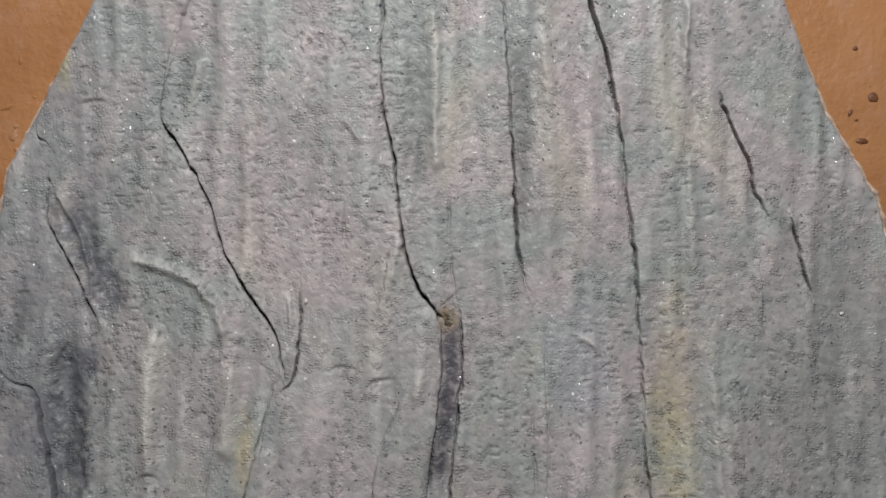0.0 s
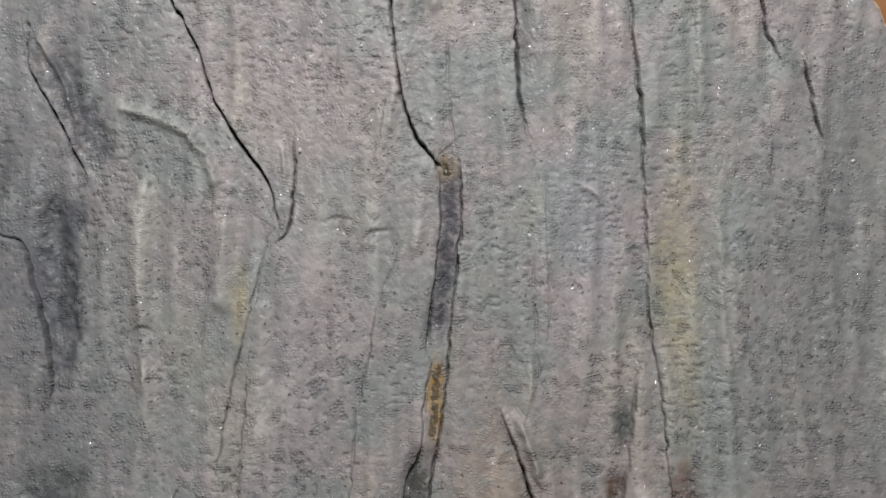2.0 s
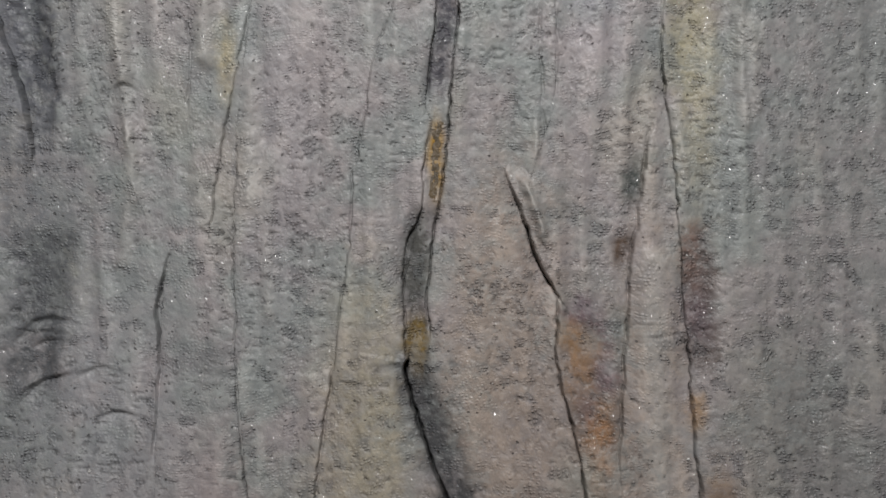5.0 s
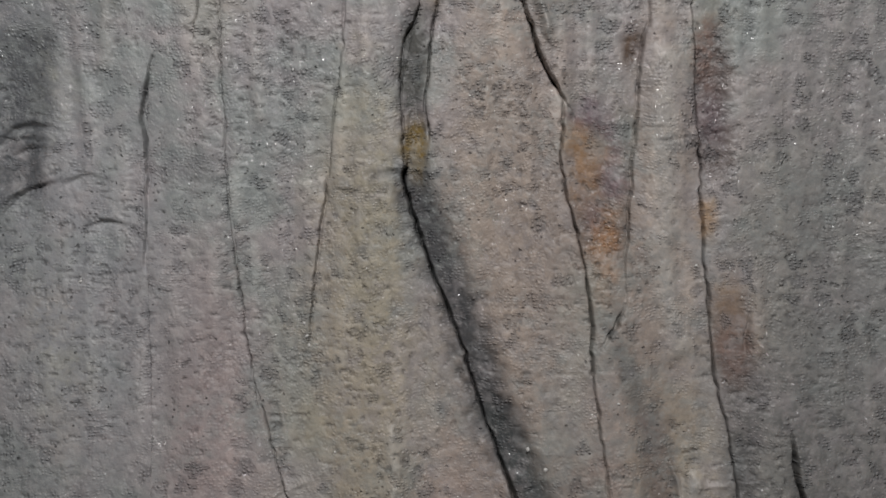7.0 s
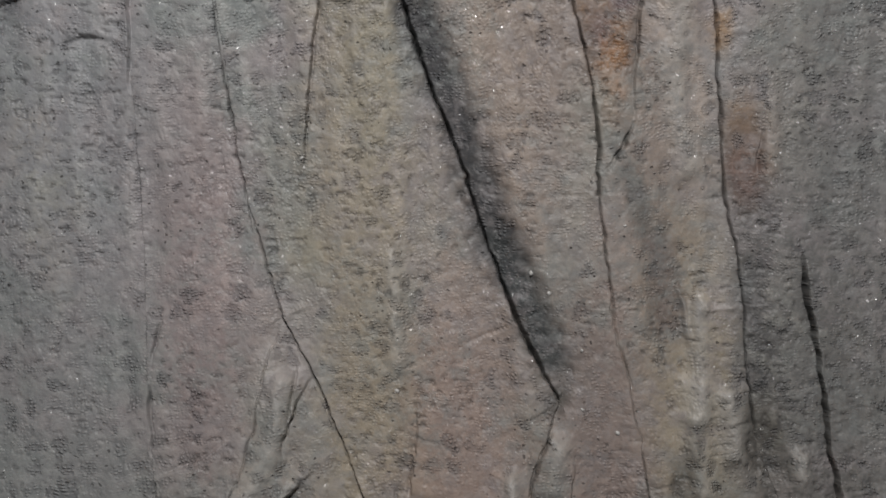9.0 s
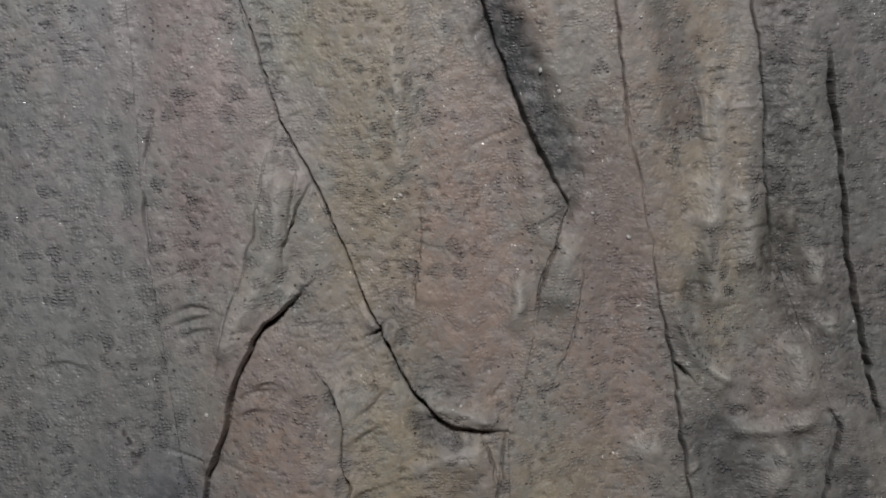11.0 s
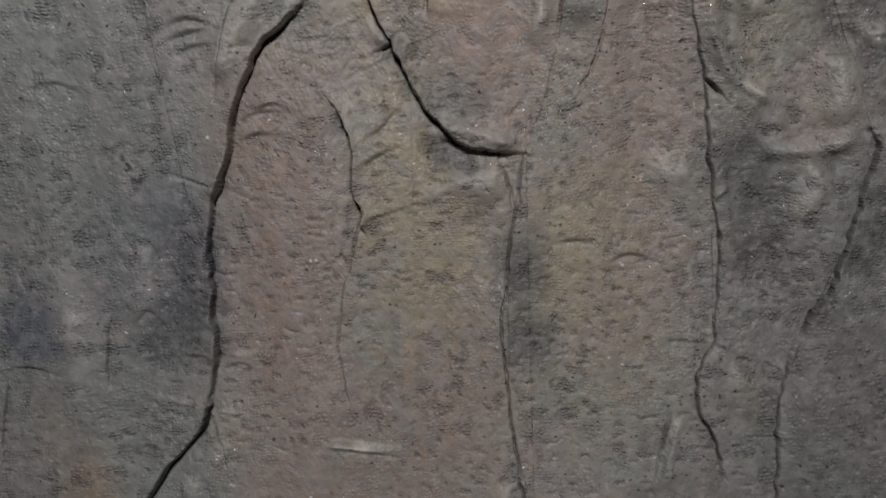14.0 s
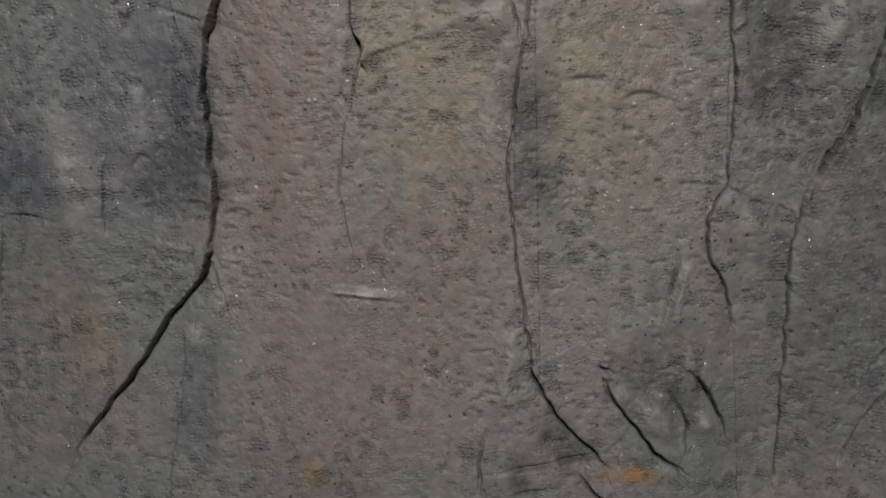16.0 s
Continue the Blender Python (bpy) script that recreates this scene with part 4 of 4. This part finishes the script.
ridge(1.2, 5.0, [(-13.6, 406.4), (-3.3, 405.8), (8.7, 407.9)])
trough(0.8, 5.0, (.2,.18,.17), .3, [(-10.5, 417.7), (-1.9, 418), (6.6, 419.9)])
ridge(1.0, 3.0, [(68.5, 411.3), (71, 414.8)])
ridge(1.2, 5.0, [(45.8, 406.9), (55.5, 406.4), (64.4, 405.9)])
ridge(0.6, 5.0, [(-102.7, 418.6), (-103.6, 438.9), (-106.7, 457.9)])
ridge(0.6, 5.0, [(-128.7, 422.8), (-127.7, 438.2), (-128.4, 457.3)])
trough(0.9, 6.0, (.15,.155,.165), .4, [(-109.3, 439.2), (-102.4, 452.8), (-93.7, 468.3)])

height += cuts

borders = [np.full(len(SS), -1e3)]


def border(points):
    """A seam down the sheet, along the deep creases, where one fold of the cloth ends and the next begins."""
    p = np.array(points)
    borders.append(np.maximum(np.interp(SS, p[:, 1], p[:, 0]), borders[-1]))


border([(-156.5, -90.1), (-154.4, -32.8), (-149.8, 4.6), (-134.4, 36.7), (-130.6, 65.9), (-113.3, 116.2), (-96.8, 161.3), (-99.6, 201.1), (-99.2, 209.8), (-97.5, 321.8), (-96.1, 348.8), (-88.3, 408.6), (-82.6, 419.2), (-82.7, 455.1), (-88.7, 480.5), (-108.9, 506.1), (-130.1, 532.3), (-138.3, 551.7)])
border([(-92.3, -90.1), (-94.9, -77.9), (-106.8, -38.1), (-96.2, -17.9), (-88.3, -1.9), (-83.3, 15.3), (-60.3, 63.8), (-63.4, 66.4), (-71.1, 116.5), (-72.8, 186), (-71.7, 195.4), (-66.3, 253.3), (-63.7, 272), (-54.6, 301.1), (-30.4, 357), (-24.4, 369.9), (-13.9, 389.1), (2.1, 398.7), (12, 399.6), (7.4, 425.1), (6.9, 430.4), (5.9, 474.7), (14, 519.7), (29.8, 539.3), (38, 556.9)])
border([(-21.4, -90.1), (-22, -77.9), (-23.1, -42.4), (-17.1, -8.3), (-2.6, 38.4), (-0.4, 62.1), (-6, 107.9), (-3.6, 113.1), (-7.8, 143.2), (-14.6, 170.9), (-14.2, 202), (-5.2, 230.2), (20.2, 304.6), (33.1, 330.4), (29.5, 338.9), (22.4, 367.1), (17.8, 385.7), (12.7, 398.5)])
border([(21.9, -90.1), (22.4, -77.9), (24.8, -42.4), (27.4, 2.4), (32.3, 31.3), (38.5, 57.9), (38.8, 107.5), (26.3, 144.4), (39.7, 175.2), (37.8, 190), (45.2, 231.1), (46.3, 264.6), (47.8, 278.3), (56.4, 328.8), (62.9, 373.4), (66.8, 411.2), (67.3, 457.7), (62.5, 472.8), (70.9, 500.1), (72.1, 552.7)])
border([(51.7, -90.1), (55.4, -77.9), (67.2, -29.7), (74, 28.1), (75.9, 91.2), (77.1, 99.6), (81.8, 167.7), (82.4, 176.1), (85, 229.9), (92.9, 301.9), (92.7, 304.5), (96.1, 343.9), (112.7, 397.1), (108.3, 424.4), (108, 425.2), (94.1, 456.6), (87.5, 477.1), (84.9, 521.5), (82.3, 550.9)])
borders.append(np.full(len(SS), 1e3))

# ---- the cloth itself: a patterned lace under thin plaster, its columns running down along the folds ----
def band(wave_x, wave_s, spread, seed):
    """Noise of unit spread whose swells are about that many millimetres apart across and down."""
    spectrum = np.fft.rfft2(np.random.default_rng(seed).standard_normal(height.shape))
    far = np.hypot(np.fft.fftfreq(len(SS), STEP)[:, None] * wave_s, np.fft.rfftfreq(len(XS), 0.36)[None, :] * wave_x)
    field = np.fft.irfft2(spectrum * np.exp(-((far - 1) / spread) ** 2), height.shape)
    return field / field.std()


def step(v, lo, hi):
    t = np.clip((v - lo) / (hi - lo), 0, 1)
    return t * t * (3 - 2 * t)


def settled(line):
    """A seam's way with its kinks smoothed out."""
    long = np.pad(np.clip(line, -190, 190), 60, mode="edge")
    return np.convolve(long, np.ones(121) / 121, "valid")


panel = sum((XS[None, :] + 0.18 >= line[:, None]).astype(int) for line in borders[1:-1])
seams = np.array([settled(line) for line in borders])
rows_at = np.arange(len(SS))[:, None]
course = 0.5 * (seams[panel, rows_at] + seams[panel + 1, rows_at])
CLOTH_X = XS[None, :] - 0.55 * course + 2.6 * lattice(34, 60, 31) + 0.4 * band(18, 18, 0.5, 32) + 3.7 * panel
CLOTH_S = SS[:, None] + 3.2 * lattice(38, 50, 33) + 0.45 * band(18, 14, 0.5, 34) + 2.3 * panel


def spots(pitch_x, pitch_s, seed):
    """Rounded oblong spots of open mesh in rows and columns, some bolder than others: how near each place is to a spot's middle, and its boldness."""
    table = np.random.default_rng(seed).random((97, 89, 3))
    v = (CLOTH_S + 0.55 * band(7, 7, 0.5, 46)) / pitch_s
    row = np.floor(v).astype(int)
    u = (CLOTH_X + 0.7 * band(8, 8, 0.5, 47)) / pitch_x + 0.5 * (row // 9 % 2)
    cell = np.floor(u).astype(int)
    pick = table[row % 97, cell % 89]
    far = (np.abs(u - cell - 0.5) / (0.26 + 0.12 * pick[..., 1])) ** 2.5 + (np.abs(v - row - 0.5) / (0.27 + 0.13 * pick[..., 2])) ** 2.5
    return far ** 0.4, pick[..., 0]


far, bold = spots(7.8, 6.6, 35)
far = far + 0.16 * band(2.4, 2.4, 0.6, 36) + 0.2 * band(6, 6, 0.5, 48)
openness = np.clip(0.55 + 0.42 * band(34, 46, 0.8, 37) + 0.3 * band(11, 11, 0.6, 49), 0.08, 1)


def bare(amount, rx, rs, centre):
    """A place where the plaster is thin and more (or, below nought, less) of the mesh shows."""
    d = np.hypot((XS[None, :] - centre[0]) / rx, (SS[:, None] - centre[1]) / rs)
    openness[:] = np.clip(openness + amount * np.exp(-d ** 3), 0.05, 1)


bare(0.5, 42, 85, (-125, 385))
bare(0.45, 30, 120, (128, 225))
bare(0.4, 34, 60, (126, 40))
bare(0.4, 36, 60, (-118, 55))
bare(0.35, 30, 60, (98, 420))
bare(0.35, 9, 60, (-2, 90))
bare(0.6, 6, 40, (-10, 175))
bare(0.5, 10, 40, (14, 285))
bare(0.4, 9, 90, (-50, 215))
bare(-0.35, 24, 60, (-115, 265))
bare(-0.3, 18, 50, (50, 360))
bare(-0.3, 30, 60, (-60, 470))
openness *= np.interp(SS, [-60, 180], [0.62, 1.0])[:, None]
spot = step(far, 1.1, 0.88) * step(bold, 0.0, 0.8) * openness
rings = np.exp(-((far - 1.12) / 0.16) ** 2) * step(band(7, 7, 0.6, 38), -0.2, 0.9) * step(bold, 0.0, 0.4)
creased = np.clip(np.interp(SS, [0, 300, 420], [0.3, 0.4, 0.6])[:, None] + 0.75 * lattice(24, 30, 39), 0, 1)
threads = band(9, 2.7, 0.45, 40)
threads = step(threads, -1.05, -1.9) * creased
squirm = step(band(4.2, 4.6, 0.3, 41), -1.15, -1.9) * np.clip(0.5 + 0.6 * lattice(22, 22, 42), 0, 1)
ribs = band(11, 75, 0.6, 43) * np.interp(SS, [60, 260, 360], [1.0, 0.65, 0.25])[:, None]
lace = np.zeros((len(SS), len(XS), 4))
lace[..., 0] = spot
lace[..., 1] = np.clip(0.55 * rings + 0.9 * threads + 0.8 * squirm, 0, 1)
lace[..., 2] = step(band(8, 2.6, 0.5, 44), 0.35, 1.1) * np.clip(0.25 + 0.9 * lattice(28, 34, 45), 0, 1)
lace[..., 3] = np.clip(0.5 + 0.25 * ribs, 0, 1)

# broad hang of the cloth, then ribs, plump plaster, mesh and cross wrinkles
height += 1.0 * lattice(26, 90, 11) + 0.45 * lattice(12, 45, 12) + 0.3 * ribs
height += 0.05 * band(6.2, 5.8, 0.4, 13) + 0.03 * band(3.0, 2.4, 0.4, 14) + 0.02 * band(1.6, 1.6, 0.5, 17)
height -= 0.2 * spot + 0.16 * rings + 0.3 * threads + 0.26 * squirm

GX = np.clip(XS[None, :], LEFT[:, None], RIGHT[:, None])
GS = np.repeat(SS[:, None], len(XS), 1)
rim = np.minimum(GX - LEFT[:, None], RIGHT[:, None] - GX)
back = (CY + RADIUS * np.cos(GS / 1000 / RADIUS))
drop = (WALL_Y + 0.001 - back) * 1000 * np.exp(-(rim / 1.5) ** 2) + 1.2 * np.exp(-(rim / 5.0) ** 2)
height -= drop
height = np.maximum(height, -(WALL_Y - 0.0006 - back) * 1000)


def on_sheet(x, s, lift=0.0):
    """A place on the drapery's face, lift millimetres off it, and the way out of the cloth there."""
    i = int(np.clip(np.searchsorted(XS, x), 1, len(XS) - 2))
    j = int(np.clip(np.searchsorted(SS, s), 1, len(SS) - 2))
    h, a = (height[j, i] + lift) / 1000, s / 1000 / RADIUS
    r = RADIUS - h
    return Vector((x / 1000, CY + r * math.cos(a), CZ - r * math.sin(a))), Vector((0, -math.cos(a), math.sin(a)))


def fold_panels(parent):
    """The cloth, one mesh for each fold between two seams, with the shading running on across them."""
    r = RADIUS - height / 1000
    a = GS / 1000 / RADIUS
    co = np.stack([(GX + lean * np.clip(rim / 4, 0, 1)) / 1000, CY + r * np.cos(a), np.maximum(CZ - r * np.sin(a), 0.0)], -1)
    across, down = np.gradient(co, axis=1), np.gradient(co, axis=0)
    normals = np.cross(down, across)
    size = np.linalg.norm(normals, axis=-1, keepdims=True)
    normals = np.where(size > 1e-12, normals / np.maximum(size, 1e-12), np.array([0.0, -1.0, 0.0]))
    rows, cols = height.shape
    index = np.arange(rows * cols).reshape(rows, cols)
    quads = np.stack([index[:-1, :-1], index[1:, :-1], index[1:, 1:], index[:-1, 1:]], -1)
    wide = (GX[:-1, 1:] - GX[:-1, :-1] > 1e-6) | (GX[1:, 1:] - GX[1:, :-1] > 1e-6)
    middle = XS[None, :-1] + 0.18
    flat = np.stack([GX / 1000, GS / 1000, height / 4000], -1).reshape(-1, 3)
    cloth = np.stack([CLOTH_X / 1000, CLOTH_S / 1000, np.zeros_like(height)], -1).reshape(-1, 3)
    for lo, hi in zip(borders, borders[1:]):
        mine = quads[wide & (middle >= lo[:-1, None]) & (middle < hi[:-1, None])]
        used, local = np.unique(mine, return_inverse=True)
        me = bpy.data.meshes.new("fold_panel")
        me.vertices.add(len(used))
        me.vertices.foreach_set("co", co.reshape(-1, 3)[used].astype(np.float32).ravel())
        me.loops.add(mine.size)
        me.loops.foreach_set("vertex_index", local.astype(np.int32).ravel())
        me.polygons.add(len(mine))
        me.polygons.foreach_set("loop_start", np.arange(0, mine.size, 4, dtype=np.int32))
        me.update(calc_edges=True)
        me.polygons.foreach_set("use_smooth", np.ones(len(mine), dtype=bool))
        me.normals_split_custom_set_from_vertices(normals.reshape(-1, 3)[used].astype(np.float32))
        me.attributes.new("flat", "FLOAT_VECTOR", "POINT").data.foreach_set("vector", flat[used].astype(np.float32).ravel())
        me.attributes.new("pigment", "FLOAT_COLOR", "POINT").data.foreach_set("color", pigment.reshape(-1, 4)[used].astype(np.float32).ravel())
        me.attributes.new("cloth", "FLOAT_VECTOR", "POINT").data.foreach_set("vector", cloth[used].astype(np.float32).ravel())
        me.attributes.new("lace", "FLOAT_COLOR", "POINT").data.foreach_set("color", lace.reshape(-1, 4)[used].astype(np.float32).ravel())
        me.materials.append(DRAPE)
        new("fold_panel", me).parent = parent


def part(name, bm, mat, parent, label=""):
    me = bpy.data.meshes.new(name)
    bm.to_mesh(me)
    bm.free()
    for f in me.polygons:
        f.use_smooth = True
    me.materials.append(mat)
    ob = new(name, me)
    ob.parent = parent
    return tagged(ob, label)


drapery = tagged(new("plaster_drapery"), "grey plaster-stiffened lace drapery with long cracked folds against an orange wall", "sculpture")
fold_panels(drapery)


def side_panel(side):
    """The rough plaster flank that closes the drapery back to the wall."""
    bm = bmesh.new()
    rows = []
    for j in range(0, len(SS), 6):
        x = LEFT[j] if side < 0 else RIGHT[j]
        i = int(np.clip(np.searchsorted(XS, x), 0, len(XS) - 1))
        r, a = RADIUS - height[j, i] / 1000, SS[j] / 1000 / RADIUS
        y, z = CY + r * math.cos(a), max(0.0, CZ - r * math.sin(a))
        deep = max(WALL_Y - y, 0.0004)
        rows.append([bm.verts.new((x / 1000 + side * 0.003 * math.sin(math.pi * t) * noise.noise((x, SS[j] * 0.05, t * 3)), y + deep * t, z)) for t in np.linspace(0, 1, 6)])
    for a, b in zip(rows, rows[1:]):
        for k in range(5):
            bm.faces.new((a[k], a[k + 1], b[k + 1], b[k]) if side > 0 else (a[k], b[k], b[k + 1], a[k + 1]))
    part("side_panel", bm, FLANK, drapery, "rough grey plaster flank")


side_panel(-1)
side_panel(1)


def strip(width, points):
    """A bared strip of the varnished backing, lying in the bottom of a fold."""
    line = spline(points, 0.8)
    bm = bmesh.new()
    rows = []
    for k, (x, s) in enumerate(line):
        end = min(1.0, 0.72 + min(k, len(line) - 1 - k) / 8)
        row = []
        for c in np.linspace(-0.5, 0.5, 9):
            wide = width * end * (1 + 0.18 * math.sin(k * 1.3 + 2 * c))
            rise = 0.12 - 2.2 * abs(c) ** 3 * 2 + 0.22 * noise.noise((x * 0.6 + 9, s * 0.6, c * 3)) - (0.5 if end < 0.8 else 0)
            row.append(bm.verts.new(on_sheet(x + c * wide, s, rise)[0]))
        rows.append(row)
    for a, b in zip(rows, rows[1:]):
        for k in range(8):
            bm.faces.new((a[k], b[k], b[k + 1], a[k + 1]))
    part("backing_strip", bm, UNDER, drapery, "glossy ochre-brown varnished backing showing in a fold")


def crumb(size, place):
    """One white crumb of plaster stuck to the cloth."""
    bm = bmesh.new()
    bmesh.ops.create_icosphere(bm, subdivisions=1, radius=size / 2200)
    for v in bm.verts:
        v.co *= 0.75 + 0.5 * random.random()
    at, out = on_sheet(*place, 0.15)
    turn = Matrix.Translation(at) @ out.to_track_quat("Z", "Y").to_matrix().to_4x4() @ pose(0, 0, 0, 0, 0, random.uniform(0, 360)) @ Matrix.Diagonal((1, 0.75, 0.5, 1))
    bm.transform(turn)
    part("crumb", bm, CRUMB, drapery, "white crumb of plaster")


strip(4.5, [(0.6, 38.6), (1.2, 41.4), (2.2, 45.5)])
strip(4.6, [(-1.2, 112.7), (-2.4, 121.1), (-3.1, 131.2), (-4.4, 141.6)])
crumb(2.4, (-51.9, 35.4))
crumb(1.8, (-28.9, -2.3))
crumb(1.8, (-51.6, 64.6))
crumb(1.8, (-125.1, -17.9))
crumb(2.2, (151.2, 39.9))
crumb(1.5, (-57.5, 31.3))
crumb(1.6, (28.6, 49))
crumb(1.4, (-18, -12.6))
crumb(2.2, (25.2, 289.3))
crumb(2.0, (30.6, 295.8))
crumb(1.9, (-47, 250.9))
crumb(1.6, (-47.7, 246.6))
crumb(1.5, (-121.2, 231.5))
crumb(1.5, (82, 229.9))
crumb(2.2, (-18.5, 325.7))
crumb(2.2, (51.2, 340.6))
crumb(1.6, (40.2, 332.9))
crumb(1.4, (54.9, 274.8))
crumb(1.9, (-50.6, 429.3))
crumb(1.8, (-52.3, 429.5))
crumb(1.7, (-1.8, 391))
crumb(1.6, (-4.3, 391.9))
crumb(1.4, (40.6, 314.2))
crumb(1.8, (40.7, 433.7))
crumb(1.8, (-55.3, 501.9))
crumb(1.6, (36.2, 461.5))
crumb(1.6, (40.2, 463.7))
crumb(1.4, (-78.1, 506.9))
crumb(2.2, (-80.5, 392))
crumb(1.6, (-46.5, 254))


def grit(count):
    """Fine mineral grains stuck all over the cloth."""
    r = np.random.default_rng(21)
    verts, faces = [], []
    for k in range(count):
        x, s = r.uniform(-175, 175), -120 + 680 * r.random() ** 1.35
        if not np.interp(s, SS, LEFT) + 3 < x < np.interp(s, SS, RIGHT) - 3:
            continue
        at, out = on_sheet(x, s, 0.02)
        size = 0.00012 + 0.0003 * r.random() ** 3
        n = len(verts)
        for _ in range(4):
            d = r.standard_normal(3)
            verts.append(tuple(np.array(at) + size * d / np.linalg.norm(d)))
        faces += [(n, n + 1, n + 2), (n, n + 2, n + 3), (n, n + 3, n + 1), (n + 1, n + 3, n + 2)]
    me = bpy.data.meshes.new("grit")
    me.from_pydata(verts, [], faces)
    me.materials.append(CRUMB)
    ob = new("grit", me)
    ob.parent = drapery
    tagged(ob, "fine white mineral grit", kind="stuff")


grit(500)


def bead(side, label):
    """The lumpy pale seam of plaster where the cloth meets the wall."""
    bm = bmesh.new()
    rings = []
    for s in np.arange(-128, 20, 0.9):
        x = np.interp(s, SS, LEFT if side < 0 else RIGHT) + side * (0.3 + 0.7 * noise.noise((s * 0.13, side, 0)))
        size = max(0.25, 1.0 + 0.9 * noise.noise((s * 0.22, 5 + side, 2)) + 0.5 * noise.noise((s * 0.7, 5 + side, 4)))
        z = CZ - RADIUS * math.sin(s / 1000 / RADIUS)
        rings.append([bm.verts.new((x / 1000 + 0.0011 * size * math.cos(a), WALL_Y - 0.0002 - 0.0012 * size * math.sin(a), z)) for a in np.linspace(-0.3, math.pi + 0.3, 7)])
    for a, b in zip(rings, rings[1:]):
        for k in range(6):
            bm.faces.new((a[k], a[k + 1], b[k + 1], b[k]))
    part("edge_bead", bm, SMEAR, drapery, label)


bead(-1, "pale plaster bead along the wall")
bead(1, "pale plaster bead along the wall")


def wall_mark(name, x, z, wide, tall, thick, turn, mat, label):
    """A small raised blemish on the wall's paint."""
    bm = bmesh.new()
    bmesh.ops.create_icosphere(bm, subdivisions=3, radius=1)
    for v in bm.verts:
        v.co *= 1 + 0.28 * noise.noise(v.co * 1.7 + Vector((x * 300, z * 300, 0)))
    bm.transform(Matrix.Translation((x, WALL_Y, z)) @ pose(0, 0, 0, 0, turn, 0) @ Matrix.Diagonal((wide / 2, thick, tall / 2, 1)))
    part(name, bm, mat, bpy.data.objects["wall_north"], label)


for x, z, wide, tall, turn in ((0.1670, 0.6187, 0.0042, 0.0040, 10), (0.1625, 0.6018, 0.0050, 0.0022, 0), (0.1600, 0.6378, 0.0022, 0.0018, 0), (0.1580, 0.6128, 0.0016, 0.0030, 30), (0.1604, 0.6100, 0.0014, 0.0012, 0)):
    wall_mark("paint_chip", x, z, wide, tall, 0.0004, turn, CHIP, "dark brown chip in the paint")
for x, z, wide, tall, turn in ((-0.1690, 0.6150, 0.0052, 0.0016, -25), (-0.1668, 0.6040, 0.0030, 0.0046, 20), (-0.1640, 0.6330, 0.0014, 0.0034, 12), (-0.1655, 0.6075, 0.0022, 0.0014, -20), (-0.1655, 0.5985, 0.0026, 0.0018, 40), (-0.1585, 0.6190, 0.0014, 0.0012, 0)):
    wall_mark("paint_blob", x, z, wide, tall, 0.00035, turn, OCHRE, "glossy blob of ochre paint")
